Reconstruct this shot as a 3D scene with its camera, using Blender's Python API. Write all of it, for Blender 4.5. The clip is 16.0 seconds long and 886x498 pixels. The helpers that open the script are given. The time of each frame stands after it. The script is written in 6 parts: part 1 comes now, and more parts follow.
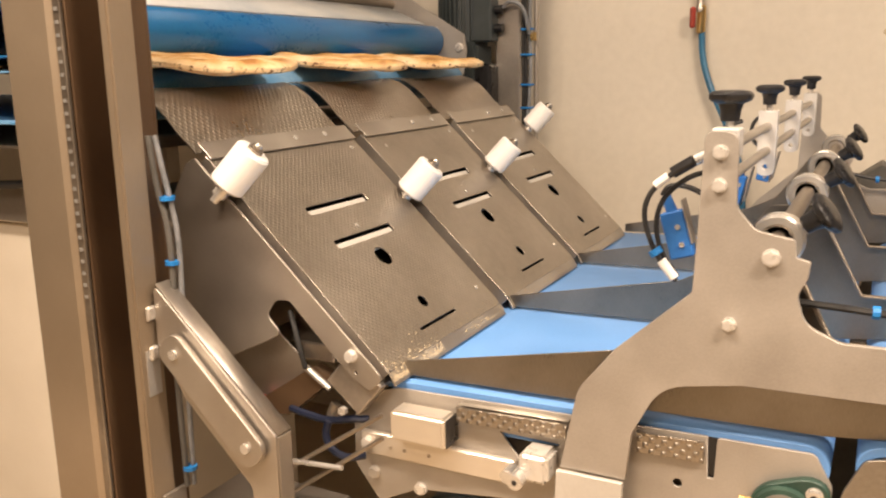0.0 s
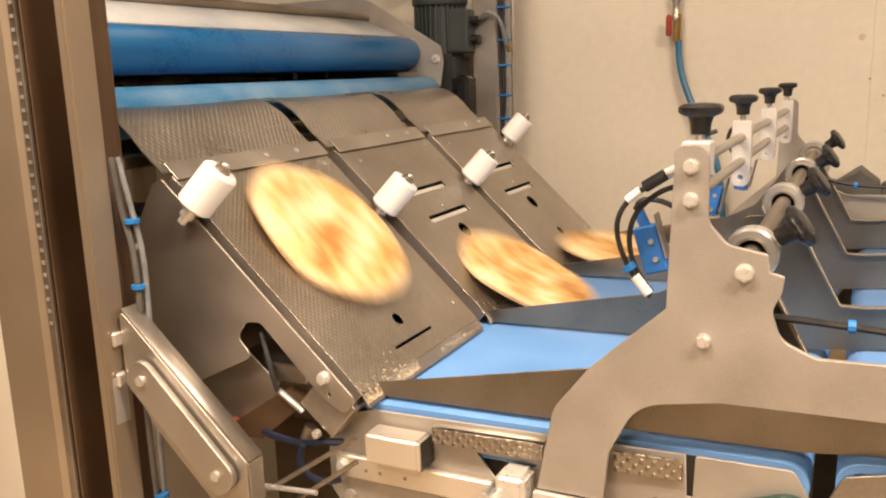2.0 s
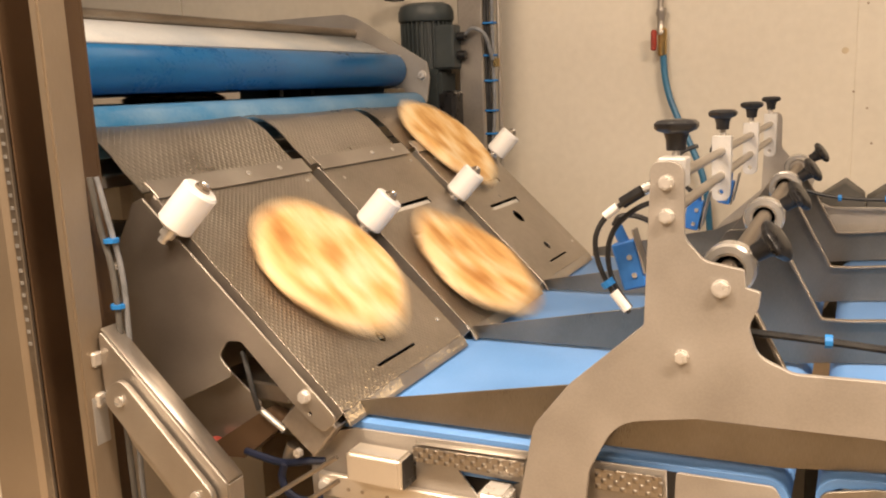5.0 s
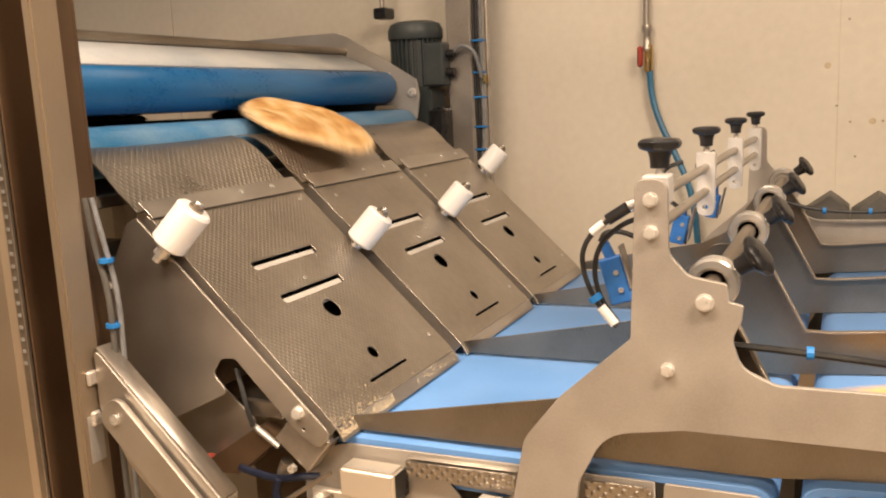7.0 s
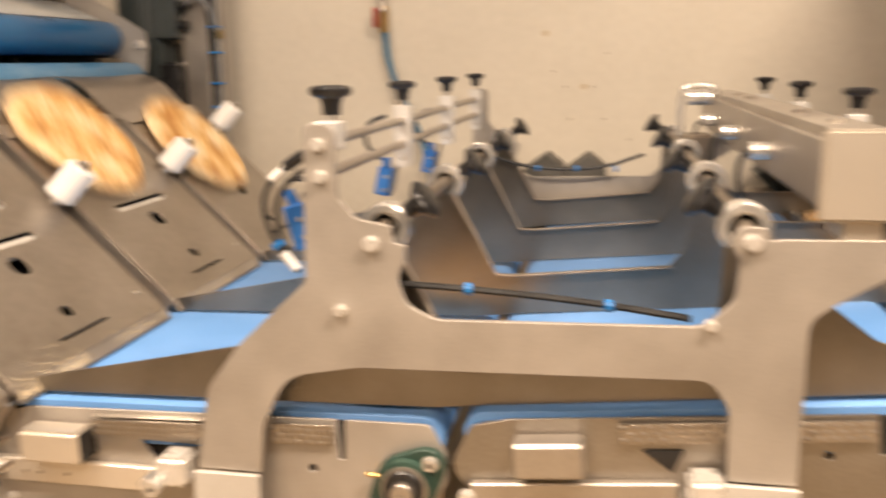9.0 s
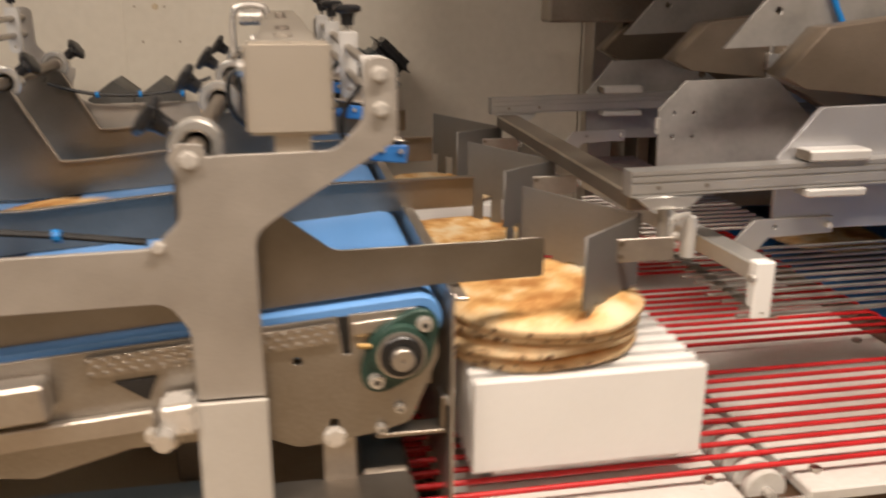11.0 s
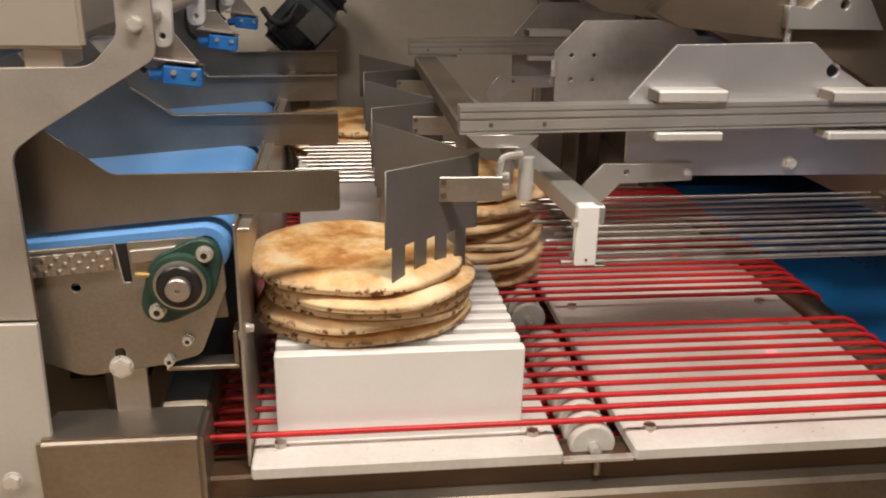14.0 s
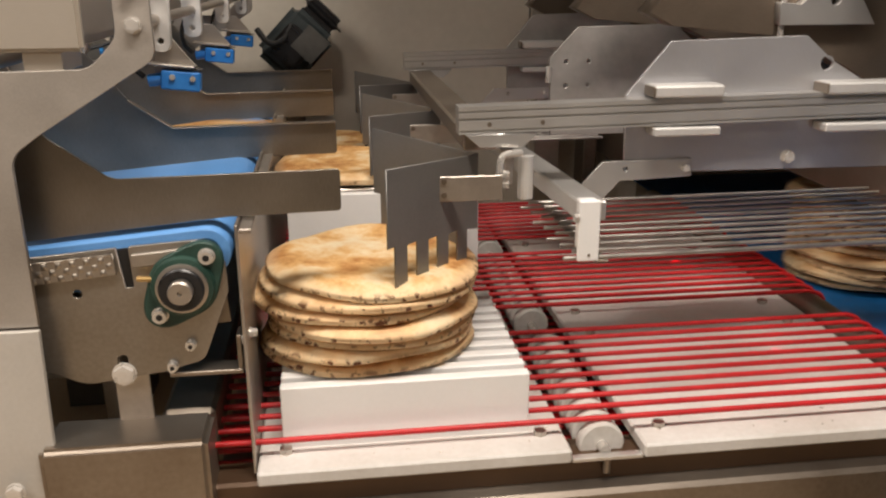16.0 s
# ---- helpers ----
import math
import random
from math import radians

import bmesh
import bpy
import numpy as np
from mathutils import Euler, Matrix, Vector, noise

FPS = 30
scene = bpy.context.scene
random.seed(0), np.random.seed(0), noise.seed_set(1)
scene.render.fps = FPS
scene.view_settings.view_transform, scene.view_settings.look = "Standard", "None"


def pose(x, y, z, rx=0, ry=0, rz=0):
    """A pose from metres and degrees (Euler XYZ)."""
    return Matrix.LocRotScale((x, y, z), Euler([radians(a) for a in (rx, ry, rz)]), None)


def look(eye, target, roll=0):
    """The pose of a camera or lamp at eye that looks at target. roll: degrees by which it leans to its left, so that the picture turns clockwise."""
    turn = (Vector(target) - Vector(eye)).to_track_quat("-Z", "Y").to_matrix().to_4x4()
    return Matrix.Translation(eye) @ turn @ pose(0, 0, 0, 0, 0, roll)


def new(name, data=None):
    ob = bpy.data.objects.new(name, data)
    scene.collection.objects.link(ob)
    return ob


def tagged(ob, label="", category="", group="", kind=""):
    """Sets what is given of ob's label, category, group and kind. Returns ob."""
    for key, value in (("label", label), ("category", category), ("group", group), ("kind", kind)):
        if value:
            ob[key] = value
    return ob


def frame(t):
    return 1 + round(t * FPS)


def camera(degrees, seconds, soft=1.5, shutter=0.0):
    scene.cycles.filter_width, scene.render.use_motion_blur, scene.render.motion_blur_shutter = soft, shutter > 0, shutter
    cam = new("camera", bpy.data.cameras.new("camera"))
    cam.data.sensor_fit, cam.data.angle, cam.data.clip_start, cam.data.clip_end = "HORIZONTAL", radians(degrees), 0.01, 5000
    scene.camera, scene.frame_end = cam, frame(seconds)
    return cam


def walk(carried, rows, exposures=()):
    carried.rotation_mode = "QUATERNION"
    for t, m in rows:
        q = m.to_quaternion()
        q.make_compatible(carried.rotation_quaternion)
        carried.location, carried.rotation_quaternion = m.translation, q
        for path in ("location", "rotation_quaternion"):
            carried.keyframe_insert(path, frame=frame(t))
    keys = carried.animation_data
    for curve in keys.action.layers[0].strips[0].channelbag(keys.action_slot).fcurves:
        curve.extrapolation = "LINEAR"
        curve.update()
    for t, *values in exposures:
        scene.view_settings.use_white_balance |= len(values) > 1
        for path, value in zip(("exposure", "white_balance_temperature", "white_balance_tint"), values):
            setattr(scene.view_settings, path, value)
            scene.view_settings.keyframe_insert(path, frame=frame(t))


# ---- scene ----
cam = camera(55.2, 16.0, soft=2.0, shutter=0.8)
EXPOSURES = [(0, -0.3, 6450, 10), (5, -0.46, 6650, 10), (8, -0.42, 6550, 10), (9, -0.34, 6450, 10), (10.2, -0.92, 6100, 9), (12.3, -1.1, 5500, 5), (13.5, -1.24, 5500, 5), (16, -1.26, 5450, 5)]
PATH = [
    (0, (0.067, -0.031, 1.329), (-0.837, 1.702, 0.908), -1.0),
    (0.5, (0.081, -0.023, 1.336), (-0.809, 1.718, 0.917), -1.3),
    (1, (0.08, -0.016, 1.336), (-0.804, 1.728, 0.912), -1.6),
    (1.5, (0.077, -0.007, 1.335), (-0.81, 1.737, 0.922), -1.6),
    (2, (0.077, 0.0, 1.338), (-0.803, 1.75, 0.935), -1.9),
    (2.5, (0.085, 0.007, 1.339), (-0.802, 1.76, 0.965), -2.0),
    (3, (0.09, 0.009, 1.341), (-0.79, 1.766, 0.966), -2.0),
    (5.5, (0.096, 0.011, 1.342), (-0.771, 1.774, 0.973), -2.4),
    (6, (0.097, 0.004, 1.347), (-0.765, 1.772, 0.986), -2.5),
    (6.5, (0.099, -0.005, 1.349), (-0.758, 1.767, 0.996), -2.5),
    (7, (0.106, -0.006, 1.35), (-0.749, 1.769, 1.009), -2.7),
    (7.5, (0.113, 0.003, 1.347), (-0.723, 1.789, 1.014), -2.8),
    (7.9, (0.134, 0.01, 1.338), (-0.663, 1.813, 0.997), -2.7),
    (8, (0.134, 0.018, 1.338), (-0.631, 1.832, 0.987), -2.9),
    (8.5, (0.168, 0.023, 1.326), (-0.421, 1.897, 0.949), -2.2),
    (9, (0.239, 0.015, 1.321), (-0.137, 1.932, 0.891), -0.9),
    (9.2, (0.262, 0.012, 1.32), (0.016, 1.949, 0.886), -1.1),
    (9.5, (0.33, 0.026, 1.33), (0.221, 1.971, 0.876), -1.2),
    (10, (0.31, 0.036, 1.333), (0.638, 1.934, 0.804), -0.15),
    (10.2, (0.315, 0.043, 1.328), (0.716, 1.928, 0.784), -0.05),
    (12.3, (0.824, 0.016, 1.279), (1.058, 1.896, 0.636), 1.1),
    (12.5, (0.822, 0.015, 1.277), (1.048, 1.895, 0.634), 1.2),
    (13, (0.814, 0.016, 1.269), (1.028, 1.886, 0.593), 1.4),
    (13.5, (0.817, 0.018, 1.264), (1.047, 1.887, 0.589), 1.2),
    (14, (0.818, 0.021, 1.262), (1.057, 1.886, 0.579), 1.3),
    (14.5, (0.814, 0.024, 1.263), (1.058, 1.891, 0.588), 1.4),
    (15, (0.804, 0.029, 1.26), (1.059, 1.9, 0.601), 1.3),
    (15.5, (0.78, 0.034, 1.244), (1.085, 1.911, 0.626), 0.8),
    (16, (0.81, 0.012, 1.223), (1.059, 1.898, 0.607), -0.2),
]
walk(cam, [(t, look(eye, target, roll)) for t, eye, target, roll in PATH], EXPOSURES)

# ---- light ----
world = bpy.data.worlds.new("world")
scene.world = world
world.use_nodes = True
world.node_tree.nodes["Background"].inputs[0].default_value = (1.0, 0.86, 0.68, 1)
world.node_tree.nodes["Background"].inputs[1].default_value = 0.07


def ceiling_lamp(x, y, z, sx, sy, watts, colour):
    lamp = bpy.data.lights.new("ceiling_lamp", "AREA")
    lamp.shape, lamp.size, lamp.size_y, lamp.energy, lamp.color = "RECTANGLE", sx, sy, watts, colour
    new("ceiling_lamp", lamp).matrix_world = pose(x, y, z)


WARM = (1.0, 0.775, 0.585)
# All placed out of view; the last is an added fill from the aisle side.
LIGHTS = [(-0.85, 0.0, 1.3, 0.25), (1.15, 0.28, 1.1, 0.25), (-0.5, 1.75, 1.3, 0.2), (2.7, 0.3, 1.3, 0.25), (-0.6, -1.5, 1.3, 0.25)]
WATTS = (100, 140, 4, 8, 70)
for (lx, ly, sx, sy), w in zip(LIGHTS, WATTS):
    ceiling_lamp(lx, ly, 2.83, sx, sy, w, WARM)

# ---- materials ----


def material(name, dark, light, scale=8.0, rough=(0.4, 0.55), metal=0.0, bump=0.0, bump_scale=60.0, stretch=(1, 1, 1), detail=5.0, coat=0.0):
    m = bpy.data.materials.new(name)
    m.use_nodes = True
    n, l = m.node_tree.nodes, m.node_tree.links
    b = n["Principled BSDF"]
    b.inputs["Metallic"].default_value = metal
    b.inputs["Coat Weight"].default_value = coat
    tc, mp = n.new("ShaderNodeTexCoord"), n.new("ShaderNodeMapping")
    mp.inputs["Scale"].default_value = stretch
    l.new(tc.outputs["Object"], mp.inputs["Vector"])
    big, fine = n.new("ShaderNodeTexNoise"), n.new("ShaderNodeTexNoise")
    big.inputs["Scale"].default_value, big.inputs["Detail"].default_value = scale, detail
    fine.inputs["Scale"].default_value, fine.inputs["Detail"].default_value = bump_scale, 4.0
    l.new(tc.outputs["Object"], big.inputs["Vector"])
    l.new(mp.outputs["Vector"], fine.inputs["Vector"])
    mix = n.new("ShaderNodeMath")
    mix.operation = "MULTIPLY_ADD"
    mix.inputs[1].default_value = 0.35
    l.new(fine.outputs["Fac"], mix.inputs[0])
    l.new(big.outputs["Fac"], mix.inputs[2])
    ramp = n.new("ShaderNodeValToRGB")
    ramp.color_ramp.elements[0].position, ramp.color_ramp.elements[1].position = 0.45, 0.95
    ramp.color_ramp.elements[0].color, ramp.color_ramp.elements[1].color = (*dark, 1), (*light, 1)
    l.new(mix.outputs[0], ramp.inputs["Fac"])
    l.new(ramp.outputs["Color"], b.inputs["Base Color"])
    mr = n.new("ShaderNodeMapRange")
    mr.inputs["From Min"].default_value, mr.inputs["From Max"].default_value = 0.45, 0.95
    mr.inputs["To Min"].default_value, mr.inputs["To Max"].default_value = rough
    l.new(mix.outputs[0], mr.inputs["Value"])
    l.new(mr.outputs["Result"], b.inputs["Roughness"])
    if bump:
        bp = n.new("ShaderNodeBump")
        bp.inputs["Strength"].default_value, bp.inputs["Distance"].default_value = 1.0, bump
        l.new(fine.outputs["Fac"], bp.inputs["Height"])
        l.new(bp.outputs["Normal"], b.inputs["Normal"])
    return m


def dimple(m, pitch, depth, slant=0.0):
    """Presses rows of small dimples, staggered, into a sheet's material (its own x and y are the sheet's)."""
    n, l = m.node_tree.nodes, m.node_tree.links
    tc, sep = n.new("ShaderNodeTexCoord"), n.new("ShaderNodeSeparateXYZ")
    l.new(tc.outputs["Object"], sep.inputs[0])

    def sine(a, u, v):
        w, k = n.new("ShaderNodeMath"), n.new("ShaderNodeMath")
        k.operation, w.operation = "MULTIPLY", "SINE"
        k.inputs[1].default_value = a
        l.new(sep.outputs["X" if u else "Y"], k.inputs[0])
        l.new(k.outputs[0], w.inputs[0])
        return w
    p, q = sine(2 * math.pi / pitch, 1, 0), sine(2 * math.pi / pitch, 0, 1)
    mul, top = n.new("ShaderNodeMath"), n.new("ShaderNodeMath")
    mul.operation, top.operation = "MULTIPLY", "MAXIMUM"
    l.new(p.outputs[0], mul.inputs[0])
    l.new(q.outputs[0], mul.inputs[1])
    l.new(mul.outputs[0], top.inputs[0])
    top.inputs[1].default_value = 0.0
    mul = top
    bp = n.new("ShaderNodeBump")
    bp.inputs["Strength"].default_value, bp.inputs["Distance"].default_value = 1.0, depth
    l.new(mul.outputs[0], bp.inputs["Height"])
    l.new(bp.outputs["Normal"], n["Principled BSDF"].inputs["Normal"])
    return m


STEEL = material("brushed_steel", (0.40, 0.36, 0.32), (0.58, 0.54, 0.48), 7, (0.33, 0.48), 0.84, 0.00006, 40, (3, 60, 3))
PLATE = material("bead_blasted_steel", (0.37, 0.34, 0.305), (0.51, 0.475, 0.43), 9, (0.38, 0.54), 0.5, 0.00006, 400, (1, 1, 1), 9.0)
DARKSTEEL = material("dark_steel", (0.24, 0.20, 0.16), (0.42, 0.37, 0.31), 6, (0.35, 0.5), 0.9, 0.0001, 60, (2, 30, 2))
# PLATE steel darkened: the rising conveyor's dim reflections are in the colour.
PLATEDIM = material("dimmed_side_plate", (0.27, 0.245, 0.21), (0.44, 0.405, 0.36), 5, (0.30, 0.44), 0.85, 0.00006, 60, (3, 3, 40))
LEGSTEEL = material("pale_sheen_steel", (0.54, 0.51, 0.46), (0.66, 0.63, 0.58), 6, (0.5, 0.65), 0.35, 0.00005, 200)
BOLTSTEEL = material("bright_bolt_steel", (0.66, 0.63, 0.58), (0.76, 0.73, 0.69), 60, (0.25, 0.36), 0.45)
CHROME = material("chromed_collar", (0.66, 0.64, 0.60), (0.76, 0.74, 0.70), 8, (0.2, 0.3), 0.7)
SHINY = material("polished_steel", (0.66, 0.63, 0.59), (0.74, 0.72, 0.68), 8, (0.22, 0.32), 0.65)
ALU = material("aluminium", (0.54, 0.53, 0.51), (0.66, 0.65, 0.63), 9, (0.3, 0.42), 0.7, 0.00004, 60, (60, 3, 3))
DIMPLED = dimple(material("dimpled_sheet", (0.36, 0.32, 0.27), (0.55, 0.50, 0.44), 6, (0.27, 0.40), 0.92), 0.0105, 0.0008)
COARSE = dimple(material("embossed_sheet", (0.33, 0.29, 0.24), (0.48, 0.43, 0.37), 6, (0.32, 0.45), 0.85), 0.016, 0.0016)
BELT = material("blue_belt", (0.12, 0.30, 0.66), (0.18, 0.38, 0.78), 5, (0.35, 0.5), 0, 0.0001, 300)
DEEPBLUE = material("deep_blue_belt", (0.008, 0.10, 0.30), (0.02, 0.17, 0.42), 6, (0.22, 0.4), 0, 0.0002, 120)
FLOURED = material("floured_belt", (0.42, 0.47, 0.52), (0.72, 0.72, 0.70), 7, (0.4, 0.6), 0, 0.0002, 200)
SHEETBLUE = material("blue_transport_belt", (0.01, 0.09, 0.30), (0.03, 0.17, 0.45), 4, (0.25, 0.4), 0, 0.0002, 90)
WHITE = material("white_plastic", (0.84, 0.835, 0.82), (0.90, 0.895, 0.88), 5, (0.4, 0.55), 0, 0.00008, 200)
WORNWHITE = material("worn_white_plastic", (0.58, 0.55, 0.50), (0.78, 0.76, 0.73), 7, (0.4, 0.6), 0, 0.0002, 120)
DULLSTRIP = material("dull_white_strip", (0.46, 0.44, 0.41), (0.62, 0.60, 0.56), 12, (0.4, 0.6))
BLACK = material("black_plastic", (0.010, 0.010, 0.011), (0.022, 0.022, 0.024), 30, (0.25, 0.4))
RUBBER = material("black_cable", (0.012, 0.012, 0.013), (0.03, 0.03, 0.03), 30, (0.4, 0.55))
MOTOR = material("motor_paint", (0.035, 0.045, 0.048), (0.06, 0.072, 0.075), 14, (0.4, 0.55))
GREEN = material("green_cast_iron", (0.018, 0.045, 0.035), (0.04, 0.085, 0.065), 40, (0.35, 0.5), 0.1, 0.0003, 300)
SENSOR = material("blue_sensor", (0.02, 0.13, 0.46), (0.05, 0.22, 0.62), 20, (0.35, 0.45))
TIE = material("blue_tie", (0.01, 0.16, 0.5), (0.03, 0.25, 0.65), 20, (0.4, 0.5))
HOSE = material("blue_hose", (0.02, 0.12, 0.24), (0.04, 0.18, 0.32), 20, (0.35, 0.5))
RED = material("red_round_belt", (0.42, 0.010, 0.012), (0.62, 0.022, 0.022), 10, (0.35, 0.5))
REDPAINT = material("red_handle", (0.25, 0.03, 0.02), (0.4, 0.05, 0.03), 20, (0.4, 0.5))
BRASS = material("brass", (0.55, 0.38, 0.15), (0.7, 0.5, 0.22), 20, (0.25, 0.35), 1.0)
CREAM = material("cream_painted_cover", (0.66, 0.60, 0.50), (0.76, 0.70, 0.60), 5, (0.4, 0.5), 0.0, 0.00005, 300)
WALLMAT = material("cream_wall_panel", (0.60, 0.55, 0.46), (0.74, 0.685, 0.585), 1.4, (0.45, 0.6), 0, 0.0002, 40)
WALLDARK = material("wall_joint", (0.30, 0.24, 0.17), (0.42, 0.35, 0.26), 10, (0.5, 0.7))
FLOORMAT = material("resin_floor", (0.40, 0.30, 0.19), (0.54, 0.43, 0.29), 3, (0.35, 0.6), 0, 0.0006, 60)
# Dark on purpose, so that the steel reflects little from the unseen walls.
HALLMAT = material("dim_unseen_wall", (0.11, 0.10, 0.085), (0.17, 0.155, 0.135), 1.4, (0.45, 0.6))
CEILMAT = material("ceiling_panel", (0.34, 0.32, 0.29), (0.44, 0.42, 0.38), 2, (0.5, 0.7))
FLOUR = material("flour", (0.46, 0.37, 0.24), (0.64, 0.54, 0.38), 60, (0.8, 0.95), 0, 0.0006, 300)
HOOD = material("grey_plastic", (0.07, 0.068, 0.062), (0.13, 0.125, 0.115), 8, (0.5, 0.65))


def glow(name, colour, strength):
    m = bpy.data.materials.new(name)
    m.use_nodes = True
    b = m.node_tree.nodes["Principled BSDF"]
    b.inputs["Emission Color"].default_value, b.inputs["Emission Strength"].default_value = (*colour, 1), strength
    return m


TUBE = glow("lit_diffuser", (1.0, 0.86, 0.66), 4.0)


def bread_material():
    m = bpy.data.materials.new("baked_flatbread")
    m.use_nodes = True
    n, l = m.node_tree.nodes, m.node_tree.links
    b = n["Principled BSDF"]
    b.inputs["Roughness"].default_value = 0.75
    tc, info, add = n.new("ShaderNodeTexCoord"), n.new("ShaderNodeObjectInfo"), n.new("ShaderNodeVectorMath")
    add.operation = "ADD"
    shift = n.new("ShaderNodeMath")
    shift.operation = "MULTIPLY"
    shift.inputs[1].default_value = 40.0
    l.new(info.outputs["Random"], shift.inputs[0])
    l.new(tc.outputs["Object"], add.inputs[0])
    l.new(shift.outputs[0], add.inputs[1])

    def ramp(scale, detail, stops, rough=0.55):
        t, r = n.new("ShaderNodeTexNoise"), n.new("ShaderNodeValToRGB")
        t.inputs["Scale"].default_value, t.inputs["Detail"].default_value, t.inputs["Roughness"].default_value = scale, detail, rough
        l.new(add.outputs[0], t.inputs["Vector"])
        l.new(t.outputs["Fac"], r.inputs["Fac"])
        r.color_ramp.elements[0].position, r.color_ramp.elements[0].color = stops[0][0], (*stops[0][1], 1)
        r.color_ramp.elements[1].position, r.color_ramp.elements[1].color = stops[-1][0], (*stops[-1][1], 1)
        for p, c in stops[1:-1]:
            r.color_ramp.elements.new(p).color = (*c, 1)
        return t, r
    big, tone = ramp(15, 7, [(0.33, (0.87, 0.73, 0.49)), (0.43, (0.82, 0.60, 0.32)), (0.51, (0.72, 0.43, 0.155)), (0.63, (0.46, 0.21, 0.055))], 0.62)
    spot, char = ramp(85, 3, [(0.545, (0, 0, 0)), (0.61, (1, 1, 1))], 0.6)
    # scorch marks gather at the rim, where the crust met the plate
    sep = n.new("ShaderNodeSeparateXYZ")
    l.new(tc.outputs["Object"], sep.inputs[0])
    ln = n.new("ShaderNodeVectorMath")
    ln.operation = "LENGTH"
    flat = n.new("ShaderNodeCombineXYZ")
    l.new(sep.outputs["X"], flat.inputs[0])
    l.new(sep.outputs["Y"], flat.inputs[1])
    l.new(flat.outputs[0], ln.inputs[0])
    rim = n.new("ShaderNodeMapRange")
    rim.inputs["From Min"].default_value, rim.inputs["From Max"].default_value = 0.138, 0.151
    l.new(ln.outputs["Value"], rim.inputs["Value"])
    low = n.new("ShaderNodeMapRange")
    low.inputs["From Min"].default_value, low.inputs["From Max"].default_value = 0.003, -0.003
    l.new(sep.outputs["Z"], low.inputs["Value"])
    side = n.new("ShaderNodeMath")
    side.operation = "MULTIPLY"
    l.new(rim.outputs["Result"], side.inputs[0])
    l.new(low.outputs["Result"], side.inputs[1])
    gate = n.new("ShaderNodeMath")
    gate.operation = "MULTIPLY"
    l.new(char.outputs["Color"], gate.inputs[0])
    l.new(side.outputs[0], gate.inputs[1])
    mix = n.new("ShaderNodeMix")
    mix.data_type = "RGBA"
    mix.inputs["B"].default_value = (0.13, 0.045, 0.014, 1)
    l.new(gate.outputs[0], mix.inputs["Factor"])
    # the thin rim stays pale
    wide, pale = n.new("ShaderNodeMapRange"), n.new("ShaderNodeMix")
    wide.inputs["From Min"].default_value, wide.inputs["From Max"].default_value, wide.inputs["To Max"].default_value = 0.130, 0.150, 0.55
    l.new(ln.outputs["Value"], wide.inputs["Value"])
    pale.data_type = "RGBA"
    pale.inputs["B"].default_value = (0.86, 0.68, 0.43, 1)
    l.new(wide.outputs["Result"], pale.inputs["Factor"])
    l.new(tone.outputs["Color"], pale.inputs["A"])
    l.new(pale.outputs["Result"], mix.inputs["A"])
    l.new(mix.outputs["Result"], b.inputs["Base Color"])
    bp = n.new("ShaderNodeBump")
    bp.inputs["Distance"].default_value = 0.006
    l.new(big.outputs["Fac"], bp.inputs["Height"])
    l.new(bp.outputs["Normal"], b.inputs["Normal"])
    return m


BREAD = bread_material()

# ---- building blocks ----
AT = {}


def thing(name, label, category, base=(0, 0, 0), group="", kind=""):
    ob = tagged(new(name), label, category, group, kind)
    ob.empty_display_size = 0.02
    ob.matrix_basis = Matrix.Translation(base)
    AT[ob] = Matrix.Translation(base)
    return ob


def hang(ob, parent, m):
    AT[ob] = m
    ob.matrix_basis = m
    if parent:
        ob.parent = parent
        ob.matrix_parent_inverse = AT[parent].inverted()
    return ob


def part(name, bm, mat, parent, label="", m=None, smooth=False):
    """Links a bmesh, or a mesh, as one mesh object under a thing or under a part."""
    if isinstance(bm, bmesh.types.BMesh):
        me = bpy.data.meshes.new(name)
        bmesh.ops.recalc_face_normals(bm, faces=bm.faces)
        bm.to_mesh(me)
        bm.free()
    else:
        me = bm
    if mat and not me.materials:
        me.materials.append(mat)
    if smooth:
        me.shade_smooth()
        me.set_sharp_from_angle(angle=radians(40))
    ob = new(name, me)
    hang(ob, parent, m or Matrix())
    if label:
        ob["label"] = label
    return ob


def solo(name, bm, mat, label, category, group="", kind="", m=None, smooth=False):
    return tagged(part(name, bm, mat, None, "", m, smooth), label, category, group, kind)


def box(x0, x1, y0, y1, z0, z1, bevel=0.002, bm=None, seg=1):
    own = bmesh.new()
    bmesh.ops.create_cube(own, size=1)
    for v in own.verts:
        v.co = ((x0 + x1) / 2 + v.co.x * (x1 - x0), (y0 + y1) / 2 + v.co.y * (y1 - y0), (z0 + z1) / 2 + v.co.z * (z1 - z0))
    if bevel:
        bmesh.ops.bevel(own, geom=own.edges, offset=bevel, segments=seg, affect="EDGES")
    if bm is None:
        return own
    me = bpy.data.meshes.new("t")
    own.to_mesh(me)
    own.free()
    bm.from_mesh(me)
    bpy.data.meshes.remove(me)
    return bm


